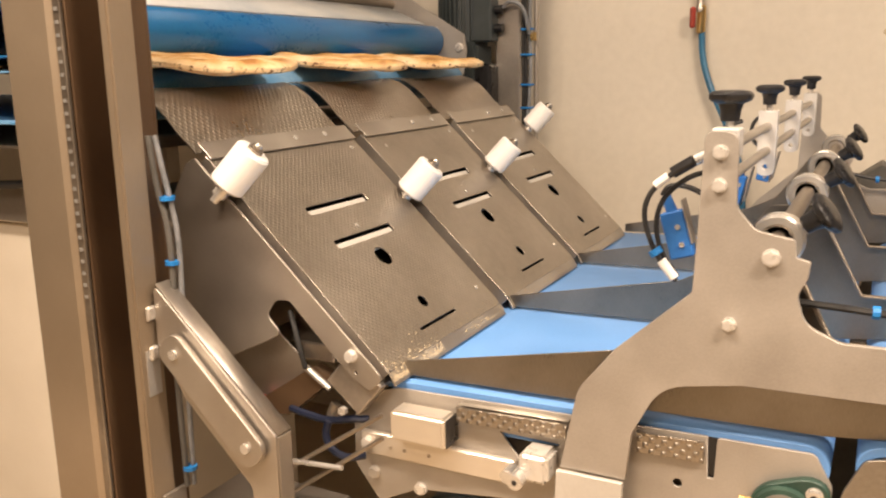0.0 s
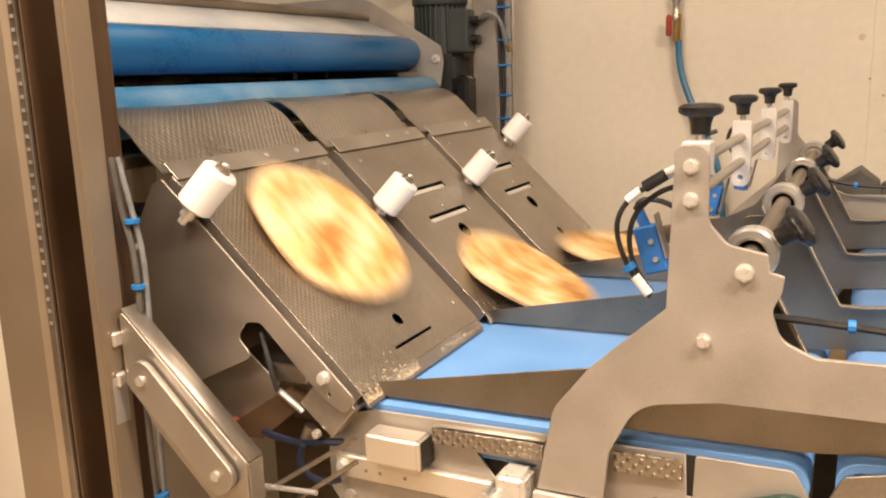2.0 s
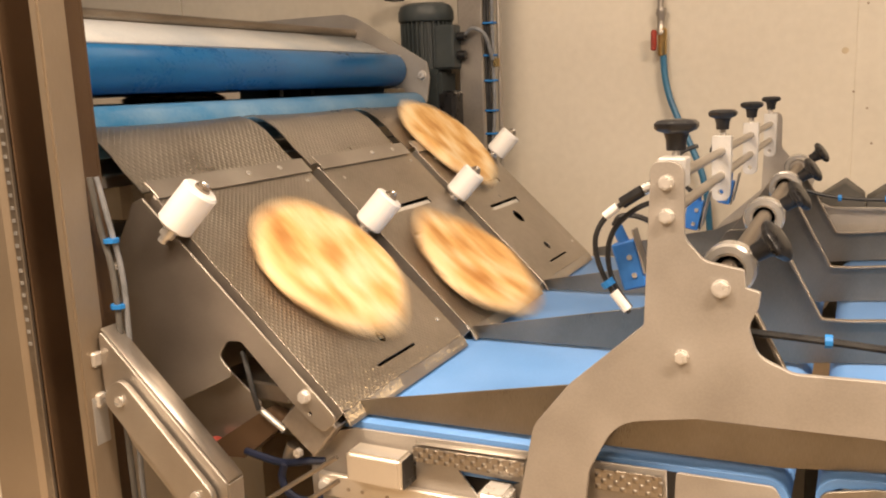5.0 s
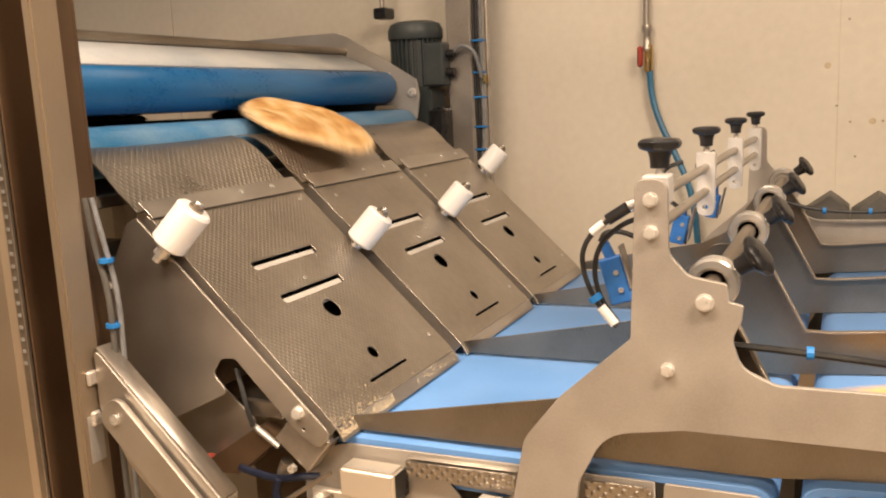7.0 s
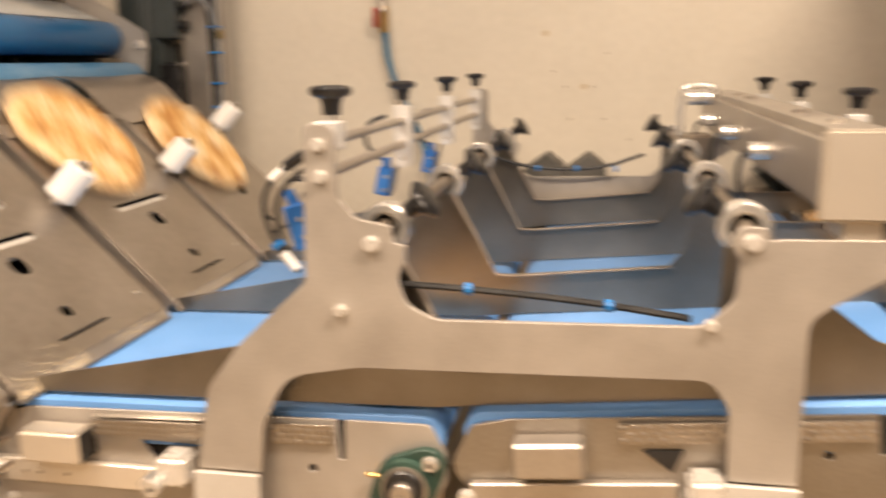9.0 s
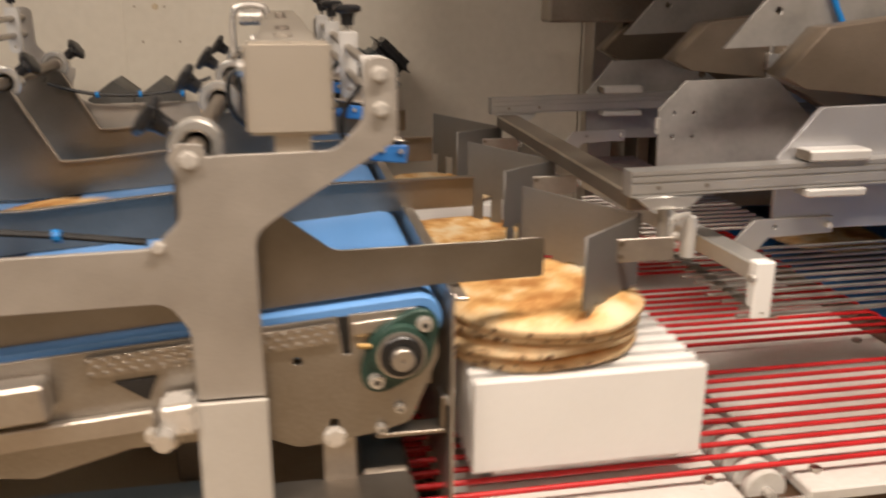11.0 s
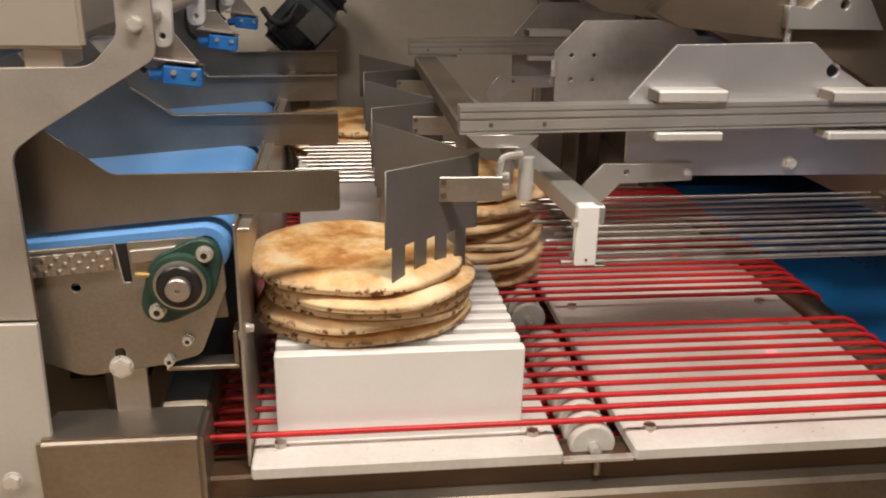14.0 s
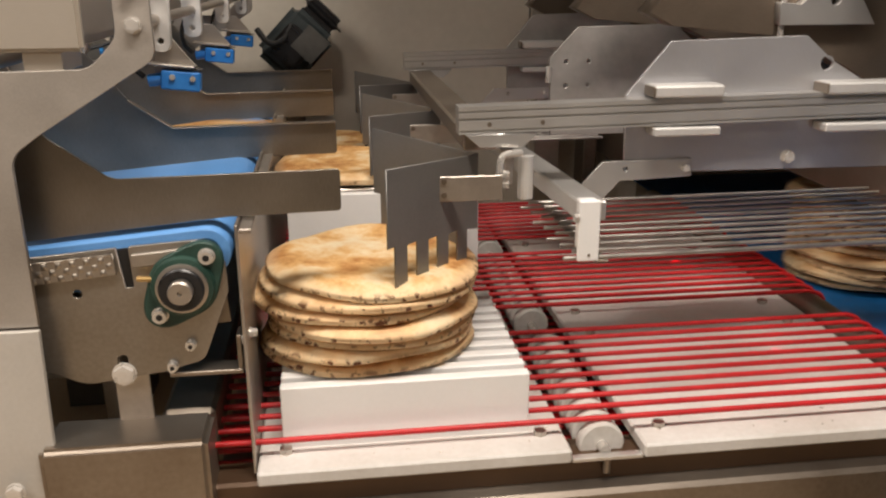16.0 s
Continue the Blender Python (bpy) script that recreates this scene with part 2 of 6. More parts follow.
def rod(a, b, r, seg=20, r2=None, bm=None, bevel=0.0):
    """A round bar from a to b."""
    bm = bm or bmesh.new()
    a, b = Vector(a), Vector(b)
    turn = (b - a).to_track_quat("Z", "Y").to_matrix().to_4x4()
    made = bmesh.ops.create_cone(bm, cap_ends=True, segments=seg, radius1=r, radius2=r if r2 is None else r2, depth=(b - a).length,
                                 matrix=Matrix.Translation((a + b) / 2) @ turn)
    if bevel:
        es = {e for v in made["verts"] for e in v.link_edges if any(len(f.verts) > 4 for f in e.link_faces)}
        bmesh.ops.bevel(bm, geom=list(es), offset=bevel, segments=2, affect="EDGES")
    return bm


def turned(profile, seg=28, bm=None, m=None):
    """A solid turned round z from (radius, height) pairs."""
    bm = bm or bmesh.new()
    rings = []
    for r, z in profile:
        rings.append([bm.verts.new((r * math.cos(a), r * math.sin(a), z)) for a in (2 * math.pi * i / seg for i in range(seg))])
    for p, q in zip(rings, rings[1:]):
        for i in range(seg):
            bm.faces.new((p[i], p[(i + 1) % seg], q[(i + 1) % seg], q[i]))
    bm.faces.new(rings[0][::-1])
    bm.faces.new(rings[-1])
    if m:
        bmesh.ops.transform(bm, matrix=m, verts=[v for ring in rings for v in ring])
    return bm


def rounded(corners, steps=6):
    """A closed outline from corners (u, v, radius)."""
    out, n = [], len(corners)
    for i, c in enumerate(corners):
        p, r = Vector(c[:2]), c[2] if len(c) > 2 else 0
        a, b = Vector(corners[i - 1][:2]), Vector(corners[(i + 1) % n][:2])
        if r <= 0:
            out.append(tuple(p))
            continue
        u, w = (a - p).normalized(), (b - p).normalized()
        half = max(0.05, u.angle(w) / 2)
        d = min(r / math.tan(half), 0.48 * (a - p).length, 0.48 * (b - p).length)
        s, e = p + u * d, p + w * d
        for k in range(steps + 1):
            t = k / steps
            out.append(tuple(s * (1 - t) ** 2 + p * (2 * t * (1 - t)) + e * t * t))
    return out


def circle(u, v, r, seg=20):
    return [(u + r * math.cos(2 * math.pi * i / seg), v + r * math.sin(2 * math.pi * i / seg)) for i in range(seg)]


def slot(u, v, w, h, seg=5):
    return rounded([(u - w / 2, v - h / 2, h * 0.3), (u + w / 2, v - h / 2, h * 0.3), (u + w / 2, v + h / 2, h * 0.3), (u - w / 2, v + h / 2, h * 0.3)], seg)


def sheet(outline, thick, holes=(), edge=0.0006):
    """A flat sheet's mesh in its own x and y, pierced by its holes."""
    cu = bpy.data.curves.new("t", "CURVE")
    cu.dimensions, cu.fill_mode = "2D", "BOTH"
    cu.extrude, cu.bevel_depth, cu.bevel_resolution, cu.offset = max(thick / 2 - edge, 0.0002), edge, 0, -edge
    for line in (outline, *holes):
        sp = cu.splines.new("POLY")
        sp.points.add(len(line) - 1)
        for p, (u, v) in zip(sp.points, line):
            p.co = (u, v, 0, 1)
        sp.use_cyclic_u = True
    ob = bpy.data.objects.new("t", cu)
    me = bpy.data.meshes.new_from_object(ob)
    bpy.data.objects.remove(ob)
    bpy.data.curves.remove(cu)
    me.materials.clear()
    bm = bmesh.new()
    bm.from_mesh(me)
    bmesh.ops.remove_doubles(bm, verts=bm.verts, dist=0.00005)
    bm.to_mesh(me)
    bm.free()
    return me


def upright(y0, y1):
    """The pose of a sheet that stands across y, its own x and y along the world's x and z."""
    return pose(0, (y0 + y1) / 2, 0, 90, 0, 0)


def yplate(name, corners, y0, y1, mat, parent, holes=(), label=""):
    return part(name, sheet(rounded(corners), y1 - y0, holes), mat, parent, label, upright(y0, y1))


def tube(points, r, seg=8, bm=None, smooth=True):
    """A bent round bar or cable through the points, its bends rounded."""
    pts = [Vector(p) for p in points]
    if smooth:
        for _ in range(2):
            nxt = [pts[0]]
            for p, q in zip(pts, pts[1:]):
                nxt += [p * 0.75 + q * 0.25, p * 0.25 + q * 0.75]
            pts = nxt + [pts[-1]]
    bm = bm or bmesh.new()
    rings, side = [], None
    for i, p in enumerate(pts):
        d = (pts[min(i + 1, len(pts) - 1)] - pts[max(i - 1, 0)]).normalized()
        if side is None:
            side = d.orthogonal().normalized()
        side = (side - d * side.dot(d)).normalized()
        up = d.cross(side)
        rings.append([bm.verts.new(p + (side * math.cos(a) + up * math.sin(a)) * r) for a in (2 * math.pi * k / seg for k in range(seg))])
    for p, q in zip(rings, rings[1:]):
        for k in range(seg):
            bm.faces.new((p[k], p[(k + 1) % seg], q[(k + 1) % seg], q[k]))
    bm.faces.new(rings[0][::-1])
    bm.faces.new(rings[-1])
    return bm


def bolt(parent, x, y, z, r=0.0085, axis=(0, -1, 0), washer=True):
    """A hexagon bolt head on its washer, standing out along axis."""
    d = Vector(axis)
    p = Vector((x, y, z))
    bm = bmesh.new()
    if washer:
        rod(p - d * 0.001, p + d * 0.002, r * 1.15, 20, bm=bm)
    rod(p + d * 0.001, p + d * 0.008, r, 6, r * 0.97, bm=bm)
    rod(p + d * 0.008, p + d * 0.0085, r * 0.7, 12, bm=bm)
    return part("bolt", bm, BOLTSTEEL, parent)


def socket_bolt(parent, x, y, z, r=0.0075, axis=(0, -1, 0)):
    d, p = Vector(axis), Vector((x, y, z))
    bm = rod(p - d * 0.001, p + d * 0.002, r * 1.2, 20)
    rod(p + d * 0.001, p + d * 0.010, r, 18, bm=bm, bevel=0.0008)
    ob = part("bolt", bm, SHINY, parent)
    part("socket", rod(p + d * 0.0098, p + d * 0.0103, r * 0.5, 6), BLACK, ob)
    return ob


def knob_mesh(r=0.023):
    """A star-grip hand knob standing on z."""
    bm = bmesh.new()
    prof = [(0.42, -0.75), (0.45, -0.3), (0.55, 0.0), (0.9, 0.12), (1.0, 0.25), (1.0, 0.42), (0.85, 0.55), (0.45, 0.6)]
    seg = 36
    rings = []
    for f, h in prof:
        ring = []
        for i in range(seg):
            a = 2 * math.pi * i / seg
            lobe = 1 - (0.10 * (1 + math.cos(6 * a)) / 2 if f > 0.8 else 0)
            ring.append(bm.verts.new((r * f * lobe * math.cos(a), r * f * lobe * math.sin(a), r * h)))
        rings.append(ring)
    for p, q in zip(rings, rings[1:]):
        for i in range(seg):
            bm.faces.new((p[i], p[(i + 1) % seg], q[(i + 1) % seg], q[i]))
    bm.faces.new(rings[0][::-1])
    bm.faces.new(rings[-1])
    me = bpy.data.meshes.new("knob")
    bmesh.ops.recalc_face_normals(bm, faces=bm.faces)
    bm.to_mesh(me)
    bm.free()
    me.materials.append(BLACK)
    me.shade_smooth()
    me.set_sharp_from_angle(angle=radians(40))
    return me


KNOB, KNOBBIG = knob_mesh(), knob_mesh(0.0268)


def aim(p, d):
    """The pose at p whose z points along d."""
    return Matrix.Translation(p) @ Vector(d).to_track_quat("Z", "Y").to_matrix().to_4x4()

# ---- the room ----
ROOM = (-9.6, 4.6, -2.4, 2.6, 2.9)


def room():
    x0, x1, y0, y1, h = ROOM
    solo("floor", box(x0 - 0.2, x1 + 0.2, y0 - 0.2, y1 + 0.2, -0.1, 0, 0), FLOORMAT, "tan resin factory floor", "floor", kind="structure")
    north = solo("wall_north", box(x0, x1, y1 + 0.012, y1 + 0.15, 0, h, 0), WALLDARK, "cream insulated wall panels behind the machine", "wall", kind="structure")
    for k, a in enumerate((-9.28, -8.11, -6.94, -5.77, -4.60, -3.43, -2.26, -1.09, 0.075, 1.42, 2.59, 3.76)):
        b = min(a + (1.345 if a == 0.075 else 1.17), x1) - 0.003
        part("panel", box(a + 0.002, b, y1, y1 + 0.011, 0, h, 0.0015), WALLMAT, north)
    part("panel", box(x0, -9.284, y1, y1 + 0.011, 0, h, 0.0015), WALLMAT, north)
    # Unseen walls: dark south and east dim the steel's reflections, cream west lifts them.
    solo("wall_south", box(x0, x1, y0 - 0.15, y0, 0, h, 0), HALLMAT, "unseen hall wall, dark to dim reflections", "wall", kind="structure")
    solo("wall_west", box(x0 - 0.15, x0, y0 - 0.15, y1 + 0.15, 0, h, 0), WALLMAT, "cream hall wall panels", "wall", kind="structure")
    solo("wall_east", box(x1, x1 + 0.15, y0 - 0.15, y1 + 0.15, 0, h, 0), HALLMAT, "unseen hall wall, dark to dim reflections", "wall", kind="structure")
    solo("ceiling", box(x0 - 0.15, x1 + 0.15, y0 - 0.15, y1 + 0.15, h, h + 0.1, 0), CEILMAT, "pale ceiling panels", "ceiling", kind="structure")
    # small drilled holes and stains left on the wall
    holes = bmesh.new()
    for px, pz in ((0.10, 1.52), (0.075, 1.29), (0.11, 1.245), (0.125, 1.15), (0.225, 1.15), (0.055, 1.045), (0.155, 1.03), (0.19, 1.245), (0.23, 1.34), (0.30, 1.09)):
        rod((px, y1 + 0.001, pz), (px, y1 - 0.0015, pz), 0.0035, 10, bm=holes)
    for px, pz in ((0.165, 1.245), (0.05, 1.40)):
        mark = rod((px, y1 + 0.001, pz), (px, y1 - 0.0008, pz), 0.009, 14)
        part("filled_hole", mark, FLOUR, north)
    part("drilled_holes", holes, WALLDARK, north)["kind"] = "stuff"


def light_fittings():
    for lx, ly, sx, sy in LIGHTS:
        f = thing("ceiling_light", "long lit ceiling fitting, added out of view", "ceiling light", (lx, ly, 2.9), "ceiling lights")
        part("housing", box(lx - sx / 2 - 0.02, lx + sx / 2 + 0.02, ly - sy / 2 - 0.02, ly + sy / 2 + 0.02, 2.862, 2.898, 0.004), WHITE, f)
        part("diffuser", box(lx - sx / 2, lx + sx / 2, ly - sy / 2, ly + sy / 2, 2.845, 2.86, 0.003), TUBE, f)


# ---- the infeed: posts, rollers, slides ----
PX0, PZ0, PX1, PZ1 = -0.875, 1.198, -0.552, 0.890
PANELS = ((0.976, 1.384), (1.422, 1.804), (1.838, 2.206))
SLOPE = math.atan2(PZ0 - PZ1, PX1 - PX0)
LONG = math.hypot(PX1 - PX0, PZ1 - PZ0)
DOWN = Vector((math.cos(SLOPE), 0, -math.sin(SLOPE)))
OUT = Vector((math.sin(SLOPE), 0, math.cos(SLOPE)))


def panel_pose(y, lift=0.0):
    """Own x runs across the lanes, own y up the slide, own z out of it; the origin lies at the slide's foot."""
    m = Matrix((Vector((0, -1, 0)), -DOWN, OUT)).transposed()
    return Matrix.Translation(Vector((PX1, y, PZ1)) + OUT * lift) @ m.to_4x4()


def slides():
    for i, (ya, yb) in enumerate(PANELS):
        w, yc = yb - ya, (ya + yb) / 2
        s = thing("bread_slide", "sloping dimpled stainless slide with slots and holes" + (", floury at its foot" if i == 0 else ""), "chute", (PX1, yc, PZ1), "slide panels")
        holes = [slot(0, 0.301, 0.178, 0.018), slot(0, 0.226, 0.178, 0.018), circle(0, 0.178, 0.019), circle(0, 0.074, 0.0115), slot(0, 0.033, 0.125, 0.005)]
        out = rounded([(-w / 2, 0.0, 0.012), (w / 2, 0.0, 0.012), (w / 2, LONG, 0.01), (-w / 2, LONG, 0.01)], 4)
        part("sheet", sheet(out, 0.003, holes), DIMPLED, s, "", panel_pose(yc))
        # folded side flange and a rolled foot
        for side in (-1, 1):
            y = yc + side * (w / 2 - 0.0015)
            bm = bmesh.new()
            box(-0.0015, 0.0015, 0, LONG, -0.03, 0, 0.0005, bm)
            bmesh.ops.transform(bm, matrix=panel_pose(y) , verts=bm.verts)
            part("flange", bm, STEEL, s)
        bm = bmesh.new()
        box(-w / 2, w / 2, -0.022, 0.0, -0.0015, 0.0015, 0.0006, bm)
        bmesh.ops.transform(bm, matrix=panel_pose(yc) @ pose(0, 0, 0, 16, 0, 0), verts=bm.verts)
        part("foot_lip", bm, STEEL, s, "thin lip that leads onto the belt")
        # white guide bars behind the two slots
        for v in (0.301, 0.226):
            bm = box(-0.088, 0.088, v - 0.03, v + 0.003, -0.009, -0.003, 0.001)
            bmesh.ops.transform(bm, matrix=panel_pose(yc), verts=bm.verts)
            part("guide_strip", bm, DULLSTRIP, s, "white plastic strip behind the slot")
        # Black sheet added below, so that shade shows through the holes.
        bm = box(-w / 2 + 0.006, w / 2 - 0.006, 0.02, LONG - 0.01, -0.029, -0.026, 0)
        bmesh.ops.transform(bm, matrix=panel_pose(yc), verts=bm.verts)
        part("under_shade", bm, BLACK, s, "added black sheet that keeps the holes dark")
        for u, v in ((-w / 2 + 0.03, 0.05), (w / 2 - 0.05, LONG - 0.04), (0.0, 0.25), (-w / 2 + 0.03, LONG - 0.03)):
            p = panel_pose(yc) @ Vector((u, v, 0.0015))
            part("rivet", rod(p, p + OUT * 0.0012, 0.004, 12), SHINY, s)
        # crumbs and flour settled at the foot
        bm = bmesh.new()
        rnd = random.Random(40 + i)
        for _ in range(800 if i == 0 else 250):
            u, v = rnd.uniform(-w / 2, w / 2), rnd.expovariate(130) - 0.016
            u = u if i else u * 0.4 + (w * 0.3 if rnd.random() < 0.8 else -w * 0.3)
            lay = panel_pose(yc) if v > 0 else panel_pose(yc) @ pose(0, 0, 0, 16, 0, 0)
            r = rnd.uniform(0.0004, 0.0012) * (1.8 if rnd.random() < 0.05 else 1)
            bmesh.ops.create_icosphere(bm, subdivisions=1, radius=r, matrix=lay @ Matrix.Translation((u, v, 0.0016)) @ Matrix.Diagonal((1.6, 1.3, 0.3, 1)))
        tagged(solo("flour_crumbs", bm, FLOUR, "pale flour and crumbs at the slide's foot", "flour"), kind="stuff")


def flaps():
    prof = [(-1.052, 1.302), (-1.03, 1.3035), (-1.0, 1.295), (-0.972, 1.278), (-0.95, 1.258), (-0.93, 1.236), (-0.905, 1.214), (-0.893, 1.202)]
    for i, (ya, yb) in enumerate(((0.975, 1.385), (1.425, 1.795), (1.835, 2.205))):
        f = thing("curved_flap", "curved embossed stainless flap over the roller edge", "flap", (-0.9, (ya + yb) / 2, 1.2), "curved flaps")
        bm = bmesh.new()
        fine = []
        for k in range(len(prof) - 1):
            for t in (0, 0.5):
                fine.append(Vector((prof[k][0] * (1 - t) + prof[k + 1][0] * t, prof[k][1] * (1 - t) + prof[k + 1][1] * t)))
        fine.append(Vector(prof[-1]))
        n, rows = 14, []
        # own x across, own y along, so that the embossing follows the sheet
        for k, q in enumerate(fine):
            row = []
            for j in range(n + 1):
                y = ya + (yb - ya) * j / n
                sag = 0.004 * math.sin(math.pi * j / n) * (1 if k < 10 else 0)
                row.append(bm.verts.new((q.x, y, q.y - sag)))
            rows.append(row)
        for a, b in zip(rows, rows[1:]):
            for j in range(n):
                bm.faces.new((a[j], a[j + 1], b[j + 1], b[j]))
        bmesh.ops.recalc_face_normals(bm, faces=bm.faces)
        bmesh.ops.solidify(bm, geom=bm.faces, thickness=0.0025)
        part("curved_sheet", bm, COARSEFLAP, f, smooth=True)
        bm = bmesh.new()
        box(-(yb - ya) / 2, (yb - ya) / 2, LONG - 0.012, LONG + 0.024, 0.004, 0.0065, 0.0006, bm)
        bmesh.ops.transform(bm, matrix=panel_pose((ya + yb) / 2), verts=bm.verts)
        part("clamp_strip", bm, STEEL, f, "flat clamping strip")
        for u in (-0.07, 0.02):
            p = panel_pose((ya + yb) / 2) @ Vector((u - 0.05, LONG + 0.008, 0.0065))
            part("screw", rod(p, p + OUT * 0.002, 0.005, 14), SHINY, f)


COARSEFLAP = material("embossed_flap", (0.40, 0.36, 0.31), (0.60, 0.55, 0.49), 6, (0.26, 0.38), 0.92)


def flap_relief():
    """Staggered embossing on the flaps, along world x and y."""
    m = COARSEFLAP
    dimple(m, 0.0125, 0.0012)


def slide_rollers():
    for i, y in enumerate((0.955, 1.393, 1.808, 2.216)):
        base = Vector((PX0, y, PZ0)) + DOWN * (0.07, 0.166, 0.158, 0.066)[i] + OUT * 0.008
        r = thing("guide_roller", "white plastic guide roller on a steel pin", "roller", tuple(base), "guide rollers")
        turn = aim(base, (0.61, 0.27, 0.745))
        part("pin", turned([(0.007, -0.03), (0.007, 0.082), (0.005, 0.085)], 16), SHINY, r, "", turn, True)
        part("roller_body", turned([(0.024, 0.0), (0.0285, 0.004), (0.0285, 0.068), (0.025, 0.072), (0.012, 0.072)], 32), WHITE, r, "", turn, True)
        part("washer", turned([(0.0125, 0.072), (0.0125, 0.076), (0.0095, 0.077), (0.0095, 0.0815), (0.0075, 0.0818)], 20), DARKSTEEL, r, "", turn, True)
        part("spacer", turned([(0.012, -0.018), (0.012, -0.002)], 16), SHINY, r, "", turn, True)


def slide_housing():
    h = thing("slide_housing", "brushed stainless side housing under the slides", "machine housing", (-0.75, 0.96, 0.85))
    line = [(-0.905, 1.187, 0.006), (-0.885, 1.196, 0.004), (-0.553, 0.884, 0.012), (-0.578, 0.862, 0.008), (-0.606, 0.878, 0.008), (-0.636, 0.905, 0.0), (-0.716, 0.985, 0.016), (-0.742, 0.983, 0.016), (-0.762, 0.957, 0.014), (-0.735, 0.930, 0.01), (-0.770, 0.912, 0.004), (-0.850, 0.874, 0.004), (-0.998, 1.028, 0.006)]
    yplate("side_sheet", line, 0.962, 0.966, STEEL, h, [circle(-0.613, 0.905, 0.004, 10), circle(-0.600, 0.888, 0.003, 10)])
    part("inner_box", box(-0.83, -0.68, 1.02, 2.18, 0.87, 0.90, 0.003), STEEL, h)
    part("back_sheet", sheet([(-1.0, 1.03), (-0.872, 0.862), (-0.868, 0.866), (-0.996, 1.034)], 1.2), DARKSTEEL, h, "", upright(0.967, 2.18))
    for x, z in ((-0.955, 1.085), (-0.965, 1.075), (-0.985, 1.035)):
        bolt(h, x, 0.962, z, 0.006)
    bolt(h, -0.607, 0.962, 0.913, 0.009)
    # actuator box, bracket and hoses below the notch
    bm = box(-0.036, 0.036, 0, 0.07, -0.034, 0.034, 0.002)
    bmesh.ops.transform(bm, matrix=Matrix.Translation((-0.610, 0.969, 0.866)) @ pose(0, 0, 0, 0, 40, 0), verts=bm.verts)
    part("actuator_box", bm, STEEL, h)
    part("rod_joint", rod((-0.652, 0.985, 0.822), (-0.662, 0.985, 0.800), 0.010, 14), DARKSTEEL, h)
    part("joint_screw", rod((-0.628, 0.968, 0.822), (-0.628, 0.960, 0.822), 0.007, 6), SHINY, h)
    yplate("lever", [(-0.806, 0.802, 0.004), (-0.706, 0.868, 0.006), (-0.662, 0.856, 0.006), (-0.742, 0.789, 0.014), (-0.775, 0.786, 0.014)], 0.978, 1.02, DARKBROWN, h, label="dark brown lever bracket")
    yplate("inner_plate", [(-0.897, 0.850, 0.004), (-0.777, 0.919, 0.006), (-0.721, 0.872, 0.006), (-0.735, 0.842, 0.004), (-0.832, 0.773, 0.004)], 1.003, 1.007, STEEL, h, label="folded steel sheet behind the notch")
    part("lever_tip", rod((-0.806, 0.985, 0.792), (-0.801, 0.985, 0.808), 0.010, 14), REDPAINTDARK, h, "small dark red tip")
    part("lever_rod", rod((-0.700, 0.972, 0.878), (-0.655, 0.972, 0.850), 0.005, 12), SHINY, h)
    part("hose", tube([(-0.725, 0.975, 0.965), (-0.708, 0.965, 0.93), (-0.70, 0.962, 0.905), (-0.695, 0.965, 0.88)], 0.004), RUBBER, h)
    part("air_hose", tube([(-0.735, 0.975, 0.803), (-0.70, 0.972, 0.800), (-0.66, 0.970, 0.797), (-0.62, 0.975, 0.806), (-0.595, 0.985, 0.806)], 0.006), NAVYHOSE, h)
    part("air_hose", tube([(-0.655, 0.965, 0.800), (-0.662, 0.962, 0.778), (-0.650, 0.960, 0.755), (-0.625, 0.965, 0.744), (-0.60, 0.98, 0.748)], 0.006), NAVYHOSE, h)


NAVYHOSE = material("navy_hose", (0.006, 0.009, 0.022), (0.011, 0.016, 0.04), 20, (0.3, 0.45))
REDPAINTDARK = material("dark_red_paint", (0.22, 0.035, 0.025), (0.32, 0.06, 0.045), 20, (0.4, 0.6))


# The lever's own brown; in the post channel it stands in for dark reflections.
DARKBROWN = material("brown_and_shade_metal", (0.085, 0.050, 0.028), (0.15, 0.095, 0.055), 4, (0.3, 0.45), 0.4, 0.0001, 40, (60, 60, 3))


